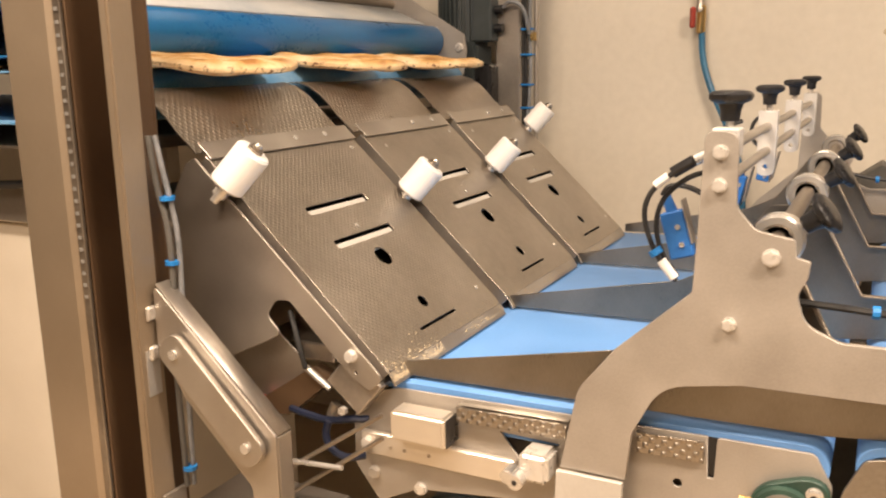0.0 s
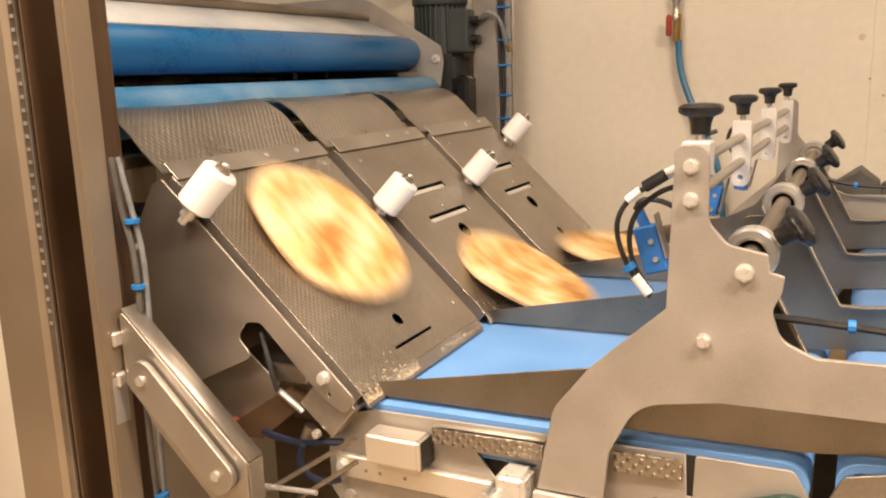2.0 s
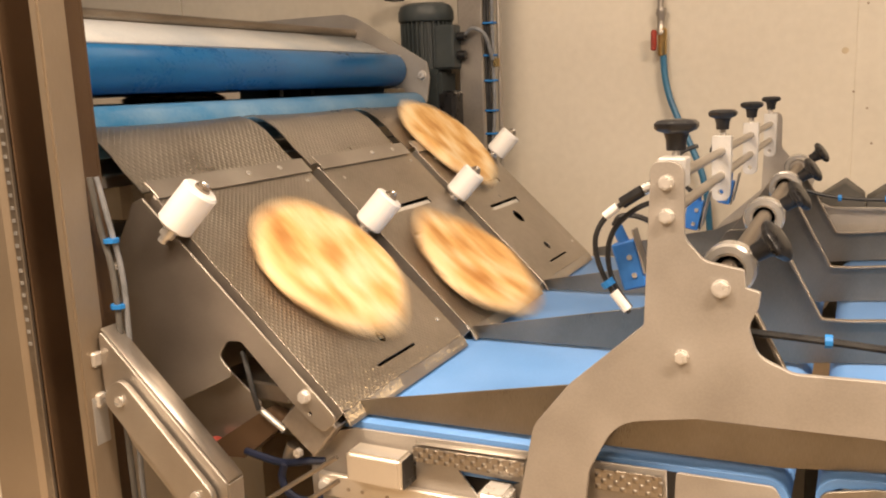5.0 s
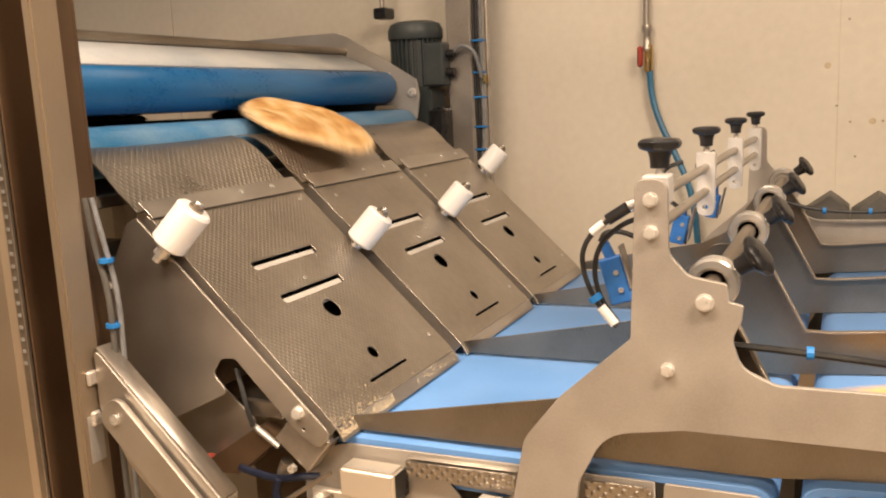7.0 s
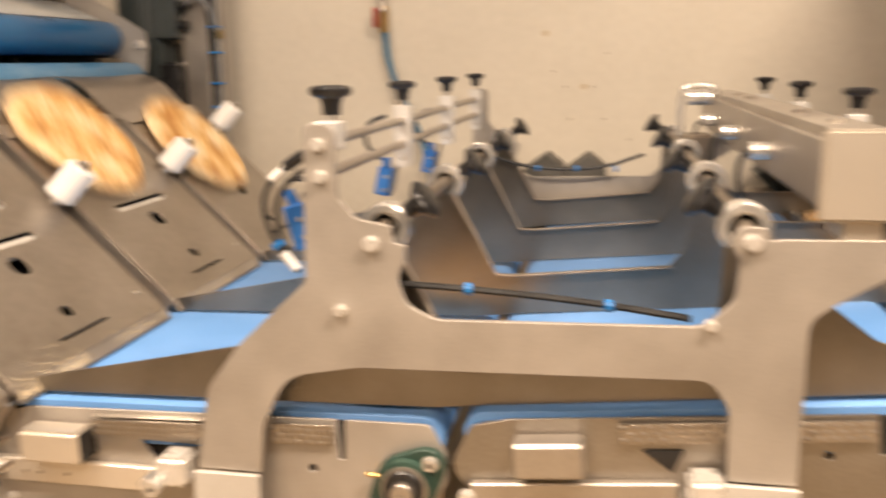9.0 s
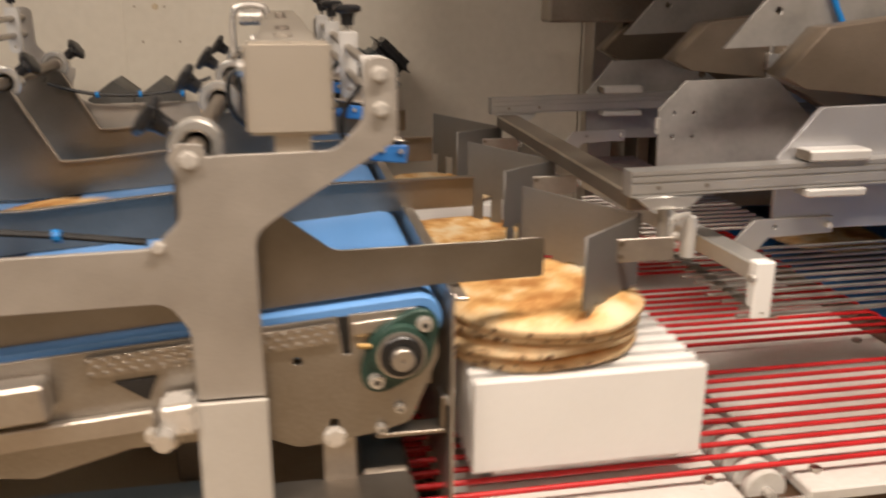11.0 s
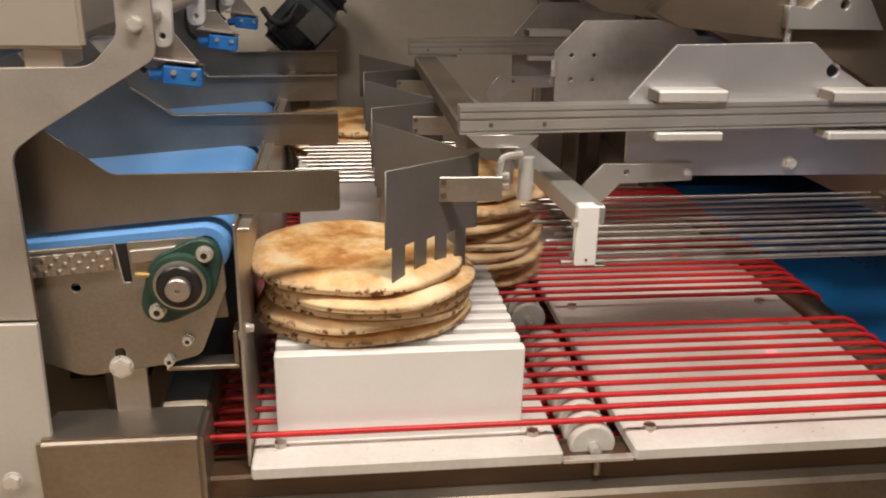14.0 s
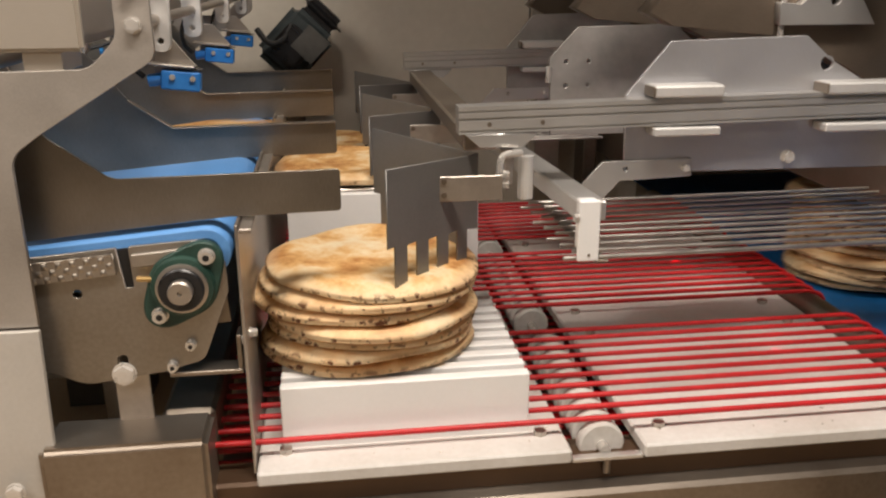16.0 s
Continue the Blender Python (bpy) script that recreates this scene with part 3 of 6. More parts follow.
def frame_posts():
    p = thing("frame_post", "tall square stainless frame post", "post", (-1.03, 0.85, 0))
    part("post_tube", box(-1.083, -0.977, 0.80, 0.90, 0, 2.4, 0.008, None), POSTSTEEL, p)
    # Dark strip for the posts' gap, pale chips for light showing through it.
    strip = part("gap_shade", box(-0.9765, -0.9625, 0.806, 0.812, 0, 2.4, 0.001), DARKSTEEL, p, "dark strip in place of the gap between the posts")
    for k in range(26):
        part("hole_light", box(-0.9725, -0.9665, 0.8045, 0.8058, 1.0 + 0.018 * k, 1.005 + 0.018 * k, 0.0), ALU, strip)
    q = thing("frame_post", "stainless channel post with a bright folded edge", "post", (-0.9, 0.85, 0))
    # The channel is stainless; the brown carries the shade of its recess.
    part("web", box(-0.958, -0.882, 0.884, 0.890, 0, 2.4, 0.001), DARKBROWN, q, "channel web with its shade put into dark brown")
    part("channel_side", box(-0.962, -0.958, 0.812, 0.890, 0, 2.4, 0.001), DARKBROWN, q)
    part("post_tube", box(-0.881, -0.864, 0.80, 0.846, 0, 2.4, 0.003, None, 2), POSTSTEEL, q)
    part("inner_shade_face", box(-0.884, -0.8815, 0.806, 0.883, 0, 2.4, 0.0), DARKBROWN, q)
    for z in (0.985, 0.925):
        part("hinge_lug", box(-0.864, -0.856, 0.815, 0.832, z - 0.011, z + 0.011, 0.003), SHINY, q)
    part("weld_patch", box(-0.8635, -0.862, 0.81, 0.835, 0.86, 0.93, 0.0003), ALU, q)
    c = thing("cable_run", "grey cables tied along the post with blue ties", "cable", (-0.80, 0.87, 0.7))
    part("cable", tube([(-0.862, 0.85, 1.24), (-0.858, 0.855, 1.16), (-0.845, 0.858, 1.11), (-0.845, 0.858, 1.0), (-0.853, 0.856, 0.92), (-0.85, 0.856, 0.70)], 0.0045), HOOD, c)
    part("cable", tube([(-0.86, 0.86, 1.24), (-0.848, 0.865, 1.16), (-0.835, 0.866, 1.10), (-0.838, 0.866, 1.0), (-0.845, 0.865, 0.70)], 0.004), CABLEGREY, c)
    for z in (1.15, 1.055, 0.925, 0.73):
        part("cable_tie", rod((-0.845, 0.86, z - 0.003), (-0.845, 0.86, z + 0.003), 0.011, 12), TIE, c)
    # the pieces seen past the post
    b = thing("floor_cabinet", "pale steel cabinet standing behind the post", "cabinet", (-1.5, 1.3, 0))
    part("body", box(-1.75, -1.22, 1.05, 1.6, 0.0, 1.04, 0.004), CREAM, b)
    part("top_rail", box(-1.75, -1.20, 1.03, 1.06, 1.045, 1.12, 0.003), STEEL, b)
    part("valve", turned([(0.02, 0), (0.02, 0.03), (0.012, 0.032), (0.012, 0.06)], 16), BRASS, b, "", Matrix.Translation((-1.26, 1.05, 1.125)))
    part("hose", tube([(-1.6, 1.0, 1.13), (-1.4, 1.0, 1.12), (-1.2, 1.0, 1.15)], 0.008), RUBBER, b)


POSTSTEEL = material("warm_satin_post", (0.33, 0.265, 0.19), (0.45, 0.365, 0.27), 3, (0.36, 0.5), 0.65, 0.00006, 40, (40, 40, 2))
CABLEGREY = material("grey_cable", (0.16, 0.17, 0.18), (0.26, 0.27, 0.29), 30, (0.4, 0.55))


def gusset():
    g = thing("gusset_bracket", "stainless gusset bracket with a slotted link bar", "bracket", (-0.75, 0.83, 0.7))
    line = [(-0.856, 1.028, 0.006), (-0.648, 0.832, 0.006), (-0.648, 0.66, 0.0), (-0.692, 0.66, 0.0), (-0.695, 0.745, 0.02), (-0.812, 0.862, 0.03), (-0.856, 0.94, 0.01)]
    yplate("gusset_plate", line, 0.828, 0.833, STEEL, g)
    part("folded_edge", sheet([(-0.856, 1.028), (-0.648, 0.832), (-0.6505, 0.8295), (-0.8585, 1.0255)], 0.03), STEEL, g, "", upright(0.834, 0.864))
    part("end_flange", box(-0.652, -0.648, 0.834, 0.864, 0.66, 0.828, 0.001), STEEL, g)
    a, b = Vector((-0.812, 0.932)), Vector((-0.690, 0.812))
    d = (b - a).normalized()
    n = Vector((-d.y, d.x)) * 0.026
    bar = rounded([(*(a - d * 0.026 + n), 0.024), (*(b + d * 0.026 + n), 0.024), (*(b + d * 0.026 - n), 0.024), (*(a - d * 0.026 - n), 0.024)], 8)
    part("link_bar", sheet(bar, 0.010), STEEL, g, "", upright(0.814, 0.824))
    for q in (a, b):
        part("pivot_pin", rod((q.x, 0.814, q.y), (q.x, 0.810, q.y), 0.0075, 16), SHINY, g)
    part("shelf", box(-0.86, -0.646, 0.832, 1.0, 0.655, 0.66, 0.001), STEEL, g)
    part("upright_lip", box(-0.862, -0.856, 0.815, 0.86, 0.655, 0.70, 0.001), STEEL, g)
    r = thing("tie_rods", "thin steel rods under the infeed", "rod", (-0.6, 0.9, 0.7))
    for za, zb in ((0.717, 0.834), (0.688, 0.798)):
        part("rod", rod((-0.723 if za > 0.7 else -0.703, 0.93, za), (-0.55, 0.95, zb), 0.0035, 10), DARKSTEEL, r)
    part("cross_rod", rod((-0.735, 0.93, 0.737), (-0.610, 0.93, 0.747), 0.004, 12), SHINY, r)


def round_belt(xa, xb, zc, r, y0, y1, thick, mat, name, label, tilt=0.0):
    """A belt loop of own thickness round two rollers, in the plane of x and z."""
    def loop(rr):
        pts = []
        for k in range(15):
            a = math.pi / 2 + math.pi * k / 14
            pts.append((xa + rr * math.cos(a), zc + rr * math.sin(a)))
        for k in range(15):
            a = -math.pi / 2 + math.pi * k / 14
            pts.append((xb + rr * math.cos(a), zc + rr * math.sin(a)))
        return pts
    me = sheet(loop(r), y1 - y0, [loop(r - thick)], 0.001)
    return me


def upper_rollers():
    c = thing("infeed_conveyor", "pair of blue belts that carry bread to the slides", "conveyor", (-1.4, 1.6, 1.2))
    m = upright(0.93, 2.27)
    part("upper_belt", round_belt(-2.6, -1.165, 1.402, 0.046, 0.93, 2.27, 0.004, DEEPBLUE, "", ""), DEEPBLUE, c, "dark blue glossy belt round its roller", m)
    part("lower_belt", round_belt(-9.2, -1.102, 1.289, 0.0455, 0.93, 2.27, 0.004, DEEPBLUE, "", ""), BELTDUSTY, c, "blue belt dusted with flour", m)
    part("roller", rod((-1.165, 0.93, 1.402), (-1.165, 2.272, 1.402), 0.0415, 32), DARKSTEEL, c)
    part("roller", rod((-1.102, 0.93, 1.289), (-1.102, 2.272, 1.289), 0.041, 32), DARKSTEEL, c)
    part("sloping_cover", sheet([(-1.172, 1.4495), (-1.315, 1.512), (-1.315, 1.515), (-1.172, 1.4525)], 1.31), FLOURED, c, "whitish floury cover sheet", upright(0.945, 2.255))
    line = [(-1.33, 1.575, 0.01), (-1.285, 1.56, 0.01), (-1.055, 1.42, 0.012), (-1.048, 1.375, 0.01), (-1.06, 1.30, 0.01), (-1.125, 1.315, 0.004), (-1.135, 1.348, 0.0), (-1.20, 1.348, 0.0), (-1.22, 1.30, 0.0), (-1.75, 1.30), (-1.75, 1.575)]
    yplate("end_plate", line, 2.276, 2.284, PLATE, c)
    bolt(c, -1.07, 2.276, 1.383, 0.012)
    part("top_bar", rod((-1.30, 0.90, 1.515), (-1.30, 2.276, 1.515), 0.013, 18), DARKSTEEL, c)
    for x, z in ((-1.29, 1.50), (-1.145, 1.44), (-1.19, 1.365)):
        part("screw", rod((x, 2.276, z), (x, 2.273, z), 0.005, 12), SHINY, c)
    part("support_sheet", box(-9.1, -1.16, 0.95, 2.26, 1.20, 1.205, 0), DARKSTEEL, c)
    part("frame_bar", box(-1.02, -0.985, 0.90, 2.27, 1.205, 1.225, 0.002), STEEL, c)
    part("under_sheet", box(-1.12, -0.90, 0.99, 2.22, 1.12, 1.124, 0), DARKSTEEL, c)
    for x in (-8.8, -6.5, -4.2, -2.2):
        for y in (0.98, 2.2):
            part("leg", box(x - 0.03, x + 0.03, y - 0.03, y + 0.03, 0, 1.198, 0.003), STEEL, c)
    for y in (1.9, 2.05):
        part("spacer", box(-1.35, -1.31, y, y + 0.02, 1.336, 1.355, 0.002), BLACK, c)


BELTDUSTY = material("dusty_blue_belt", (0.03, 0.20, 0.44), (0.20, 0.36, 0.55), 9, (0.3, 0.5), 0, 0.0002, 120)


def gear_motor():
    m = thing("gear_motor", "dark grey electric motor with cooling fins", "motor", (-1.125, 2.42, 1.25))
    cx, cy = -1.128, 2.43
    part("fan_cover", turned([(0.083, 1.545), (0.086, 1.55), (0.086, 1.575), (0.078, 1.592), (0.06, 1.600), (0.02, 1.602)], 32), MOTOR, m, "", Matrix.Translation((cx, cy, 0)), True)
    body = part("motor_body", rod((cx, cy, 1.40), (cx, cy, 1.545), 0.068, 32), MOTOR, m)
    fin = bpy.data.meshes.new("fin")
    bm = box(0.066, 0.081, -0.0018, 0.0018, 1.405, 1.543, 0)
    bm.to_mesh(fin)
    bm.free()
    for k in range(30):
        part("fin", fin, MOTOR, body, "", Matrix.Translation((cx, cy, 0)) @ pose(0, 0, 0, 0, 0, 12 * k))
    t = part("terminal_box", box(cx + 0.05, cx + 0.115, cy - 0.055, cy + 0.03, 1.40, 1.53, 0.005), MOTOR, m)
    for z in (1.44, 1.495):
        part("cable_gland", rod((cx + 0.112, cy - 0.02, z), (cx + 0.14, cy - 0.02, z), 0.013, 12), BLACK, t)
    part("gearbox", box(cx - 0.05, cx + 0.075, cy - 0.07, cy + 0.05, 1.20, 1.40, 0.012, None, 2), MOTOR, m)
    part("gear_flange", box(cx + 0.03, cx + 0.115, cy - 0.06, cy + 0.03, 1.20, 1.335, 0.01), BLACK, m)
    part("supply_cable", tube([(cx + 0.14, cy - 0.02, 1.50), (-0.96, cy - 0.03, 1.52), (-0.92, cy - 0.02, 1.50), (-0.91, cy, 1.42)], 0.006), CABLEGREY, m)


def back_post():
    p = thing("frame_post", "stainless frame post by the wall", "post", (-0.98, 2.45, 0))
    part("post_tube", box(-1.022, -0.942, 2.43, 2.51, 0, 2.6, 0.004), STEEL, p)
    c = thing("cable_run", "black cables tied down the post beside a thin pipe", "cable", (-0.92, 2.45, 1.0))
    for k, (x, y, mat) in enumerate(((-0.934, 2.44, RUBBER), (-0.926, 2.445, RUBBER), (-0.916, 2.45, RUBBER), (-0.910, 2.44, CABLEGREY))):
        part("cable", tube([(x, y, 2.5), (x + 0.002, y, 1.8), (x - 0.003, y, 1.5), (x + 0.002, y, 1.2), (x - 0.02 * k, y, 0.9)], 0.0055), mat, c)
    part("pipe", rod((-0.899, 2.46, 0.6), (-0.899, 2.46, 2.6), 0.007, 12), STEEL, c)
    for z in (1.53, 1.435, 1.36, 1.27, 1.2):
        part("cable_tie", box(-0.94, -0.903, 2.43, 2.455, z - 0.003, z + 0.003, 0.001), TIE, c)
    part("tag", box(-0.908, -0.888, 2.43, 2.435, 1.40, 1.425, 0.001), BRASS, c, "small yellow tag")
    s = thing("wall_sensor", "small black sensor hanging above the rollers", "sensor", (-1.25, 2.5, 1.7))
    part("stem", rod((-1.28, 2.5, 1.66), (-1.28, 2.5, 2.9), 0.008, 10), STEEL, s)
    part("body", box(-1.30, -1.25, 2.47, 2.53, 1.625, 1.66, 0.005), BLACK, s)


def air_valve():
    v = thing("air_valve", "small air valve with a red handle and blue hose", "valve", (-0.44, 2.57, 1.5))
    part("pipe", rod((-0.44, 2.575, 1.50), (-0.43, 2.575, 2.7), 0.009, 12), STEEL, v)
    part("body", turned([(0.014, -0.03), (0.016, -0.02), (0.011, -0.01), (0.011, 0.02), (0.016, 0.03), (0.014, 0.045)], 14), STEEL, v, "", Matrix.Translation((-0.437, 2.57, 1.50)), True)
    part("handle", box(-0.462, -0.446, 2.545, 2.56, 1.425, 1.485, 0.005), REDPAINT, v, "worn red lever")
    part("coupling", turned([(0.010, -0.04), (0.013, -0.035), (0.013, 0.035), (0.008, 0.04)], 14), BRASS, v, "", Matrix.Translation((-0.433, 2.57, 1.45)), True)
    part("hose", tube([(-0.43, 2.57, 1.42), (-0.425, 2.57, 1.34), (-0.40, 2.565, 1.26), (-0.355, 2.56, 1.17), (-0.30, 2.55, 1.05), (-0.28, 2.54, 0.85)], 0.0095), HOSE, v)


# ---- the two belt conveyors ----
LANE = (1.022, 1.432, 1.842, 2.252)
B1 = (-0.572, 0.026, 0.846, 0.0255)
B2A, B2B = Vector((0.098, 0.8595)), Vector((0.655, 0.9065))
TILT2 = math.degrees(math.atan2(B2B.y - B2A.y, B2B.x - B2A.x))


def belt_z(x):
    """The height of the belts' tops."""
    if x < 0.05:
        return 0.8665 + (x + 0.57) * 0.024
    return 0.889 + (x - 0.105) * math.tan(radians(TILT2))


def flange_bearing(parent, x, y, z, turn=45):
    """A two-bolt flange bearing unit with its shaft end, facing the aisle."""
    m = Matrix.Translation((x, y, z)) @ pose(0, 0, 0, 90, 0, 0)
    a = radians(turn)
    c, s = math.cos(a), math.sin(a)
    ear = [(0.048 * c, 0.048 * s), (-0.048 * c, -0.048 * s)]
    line = []
    for k in range(48):
        t = 2 * math.pi * k / 48
        r = 0.0405 + 0.0225 * abs(math.cos(t - a)) ** 6
        line.append((r * math.cos(t), r * math.sin(t)))
    unit = part("bearing_unit", sheet(line, 0.013, (), 0.002), GREEN, parent, "dark green cast flange bearing", m @ pose(0, 0, 0.0065))
    part("bearing_boss", turned([(0.038, 0.012), (0.036, 0.021), (0.031, 0.022)], 32), GREEN, unit, "", m, True)
    part("bearing_ring", turned([(0.0305, 0.020), (0.0305, 0.0245), (0.0275, 0.0255)], 32), STEEL, unit, "", m, True)
    part("locking_collar", turned([(0.0265, 0.022), (0.0265, 0.029), (0.0245, 0.031), (0.0160, 0.031), (0.0155, 0.027)], 28), BLACK, unit, "", m, True)
    part("shaft_end", turned([(0.0145, 0.02), (0.0145, 0.040), (0.013, 0.0415), (0.003, 0.0415), (0.002, 0.0385)], 28), STEEL, unit, "", m, True)
    part("grease_nipple", rod((x - 0.036, y - 0.012, z + 0.010), (x - 0.052, y - 0.012, z + 0.011), 0.0035, 10), BRASS, unit)
    for u, v in ear:
        socket_bolt(unit, x + u * 0.97, y - 0.012, z + v * 0.97, 0.0085)


def conveyors():
    c1 = thing("belt_conveyor", "level blue belt conveyor in a stainless frame", "conveyor", (-0.3, 1.6, 0.8), "belt conveyors")
    m = upright(1.0065, 2.268)
    # Dark strip added behind the side plate as the shade inside.
    part("inner_dark_strip", box(-0.60, 0.035, 1.028, 1.034, 0.75, 0.812, 0.0), DARKSTEEL, c1)
    part("belt", round_belt(B1[0], B1[1], B1[2], B1[3] + 0.004, 0, 1.2615, 0.012, BELT, "", ""), BELT, c1, "light blue conveyor belt", m @ Matrix.Translation((0, 0, 0)) @ pose(0, 0, 0, 0, 0, 0.9))
    body1 = [(-0.632, 0.80, 0.03), (-0.605, 0.844, 0.02), (-0.55, 0.858, 0.01), (-0.10, 0.868, 0), (-0.098, 0.812, 0), (-0.09, 0.812, 0), (-0.088, 0.868, 0.005), (0.025, 0.869, 0.012), (0.046, 0.83, 0.02), (0.046, 0.79, 0.02), (0.0, 0.715, 0.02), (-0.05, 0.69, 0.03), (-0.16, 0.69, 0.03), (-0.20, 0.74, 0.02), (-0.52, 0.70, 0.01), (-0.59, 0.665, 0.01), (-0.632, 0.72, 0.02)]
    yplate("side_plate", body1, 1.0, 1.005, PLATE, c1, [circle(-0.135, 0.797, 0.006, 14), rounded([(-0.385, 0.820), (-0.292, 0.818), (-0.356, 0.786)], 1)])
    # Pale cover steel here, not plain steel: the highlights are put into the colour.
    part("cover_box", box(-0.543, -0.453, 0.958, 0.999, 0.793, 0.840, 0.005, None, 3), COVERSTEEL, c1, "folded stainless cover box")
    part("cover_seam", box(-0.452, -0.4505, 0.962, 0.999, 0.796, 0.838, 0), BLACK, c1)
    part("tension_bar", box(-0.613, -0.358, 0.988, 0.999, 0.748, 0.784, 0.002), COVERSTEEL, c1)
    for x in (-0.56, -0.536, -0.494):
        part("bar_hole", rod((x, 0.9872, 0.765), (x, 0.990, 0.765), 0.003, 10), WALLDARK, c1)
    for x, z in ((-0.600, 0.767), (-0.597, 0.713), (-0.515, 0.703)):
        bolt(c1, x, 0.988 if z > 0.75 else 1.0, z, 0.009)
    part("embossed_strip", sheet([(0, 0), (0.165, 0.004), (0.165, 0.026), (0, 0.022)], 0.004), COARSE, c1, "dimpled edge strip", pose(-0.446, 0.986, 0.830, 90, 0, 0))
    part("strip_top", sheet([(0, 0), (0.165, 0.004), (0.165, 0.006), (0, 0.002)], 0.016), COVERSTEEL, c1, "", pose(-0.446, 0.999, 0.8525, 90, 0, 0))
    part("embossed_strip", sheet([(0, 0), (0.085, 0.002), (0.085, 0.030), (0, 0.028)], 0.004), COARSE, c1, "dimpled edge strip", pose(-0.188, 0.995, 0.832, 90, 0, 0))
    tension = part("tension_block", box(-0.338, -0.296, 0.952, 0.999, 0.776, 0.818, 0.006, None, 3), BOLTSTEEL, c1)
    part("tension_screw", rod((-0.336, 0.998, 0.782), (-0.336, 0.935, 0.782), 0.0115, 20, bevel=0.001), SHINY, tension)
    part("screw_socket", rod((-0.336, 0.9352, 0.782), (-0.336, 0.9345, 0.782), 0.004, 6), BLACK, tension)
    part("screw_head", rod((-0.358, 0.988, 0.773), (-0.358, 0.960, 0.773), 0.0105, 16, bevel=0.001), SHINY, tension)
    # Black sheet added so that the slot looks shaded, not belt blue.
    part("slot_shade", box(-0.104, -0.084, 1.0056, 1.0062, 0.806, 0.866, 0), BLACK, c1)
    flange_bearing(c1, -0.005, 1.0, 0.79)
    part("far_side_plate", sheet(rounded([(-0.632, 0.80), (-0.60, 0.84), (0.04, 0.85), (0.046, 0.78), (0.0, 0.70), (-0.6, 0.68)]), 0.005), PLATE, c1, "", upright(2.27, 2.275))
    part("bed_plate", box(-0.57, 0.02, 1.006, 2.27, 0.845, 0.850, 0), STEEL, c1)

    c2 = thing("belt_conveyor", "rising blue belt conveyor in a stainless frame", "conveyor", (0.4, 1.6, 0.8), "belt conveyors")
    lng = (B2B - B2A).length
    own = Matrix.Translation((B2A.x, 0, B2A.y)) @ pose(0, 0, 0, 0, -TILT2, 0)
    part("belt", round_belt(0, lng, 0, 0.0295, 0, 1.2615, 0.012, BELT, "", ""), BELT, c2, "light blue conveyor belt", own @ upright(1.0065, 2.268))

    # The same added dark strip for the inside shade.
    part("inner_dark_strip", box(-0.02, 0.57, 1.028, 1.034, -0.10, -0.032, 0.0), DARKSTEEL, c2, "", own)

    def tilt(pts):
        return [((own @ Vector((p[0], 0, p[1]))).x, (own @ Vector((p[0], 0, p[1]))).z, *p[2:]) for p in pts]
    body2 = tilt([(-0.05, -0.04, 0.03), (-0.02, 0.014, 0.015), (0.03, 0.022, 0.01), (0.458, 0.021, 0), (0.460, -0.03, 0), (0.470, -0.03, 0), (0.472, 0.021, 0.004), (0.560, 0.019, 0.02), (0.580, -0.01, 0.02), (0.578, -0.05, 0.02), (0.535, -0.135, 0.02)]) + [(0.595, 0.757, 0.015), (0.50, 0.745, 0.04), (0.45, 0.768, 0.02), (0.30, 0.765, 0.02), (0.19, 0.735, 0.02), (0.10, 0.745, 0.02)]
    yplate("side_plate", body2, 1.0, 1.005, PLATEDIM, c2, [circle(0.503, 0.864, 0.0055, 14), slot(0.545, 0.772, 0.012, 0.02)])
    part("cover_box", box(0.035, 0.122, -0.038, -0.001, -0.042, 0.004, 0.004), STEEL, c2, "folded stainless cover box", own @ Matrix.Translation((0, 1.0, 0)))
    part("tension_bar", box(-0.025, 0.23, -0.015, -0.001, -0.085, -0.058, 0.002), STEEL, c2, "", own @ Matrix.Translation((0, 1.0, 0)))
    part("embossed_strip", sheet([(0, 0), (0.29, 0.0), (0.29, 0.026), (0, 0.026)], 0.004), COARSE, c2, "dimpled edge strip", own @ pose(0.165, 0.995, -0.010, 90, 0, 0))
    # A black sheet stands for this slot's shade too.
    part("slot_shade", box(0.452, 0.480, 1.0056, 1.0062, -0.036, 0.018, 0), BLACK, c2, "", own)
    part("belt_scraper", box(0.475, 0.56, 0.994, 0.9995, -0.004, 0.012, 0.001), STEEL, c2, "", own)
    tension = part("tension_block", box(0.241, 0.283, -0.047, -0.001, -0.083, -0.041, 0.006, None, 3), BOLTSTEEL, c2, "", own @ Matrix.Translation((0, 1.0, 0)))
    part("tension_screw", rod((0.244, -0.002, -0.078), (0.244, -0.065, -0.078), 0.0115, 20, bevel=0.001), SHINY, tension, "", own @ Matrix.Translation((0, 1.0, 0)))
    for x, z in ((-0.03, -0.075), (0.225, -0.09), (0.245, -0.10)):
        p = own @ Vector((x, 0, z))
        bolt(c2, p.x, 0.985, p.z, 0.009)
    # No cut-out here: a black sheet draws the shade of the opening.
    part("dark_gap", sheet([(0.19, -0.02), (0.24, -0.02), (0.225, -0.05)], 0.002), BLACK, c2, "flat black triangle in place of a shaded opening", own @ upright(0.997, 0.999))
    flange_bearing(c2, 0.628, 1.0, 0.873, 50)
    for x, z in ((0.628, 0.792), (0.604, 0.765)):
        socket_bolt(c2, x, 1.0, z, 0.006)
    bolt(c2, 0.545, 1.0, 0.757, 0.013)
    part("hanger_strap", box(0.53, 0.572, 1.008, 1.013, 0.68, 0.765, 0.001), STEEL, c2)
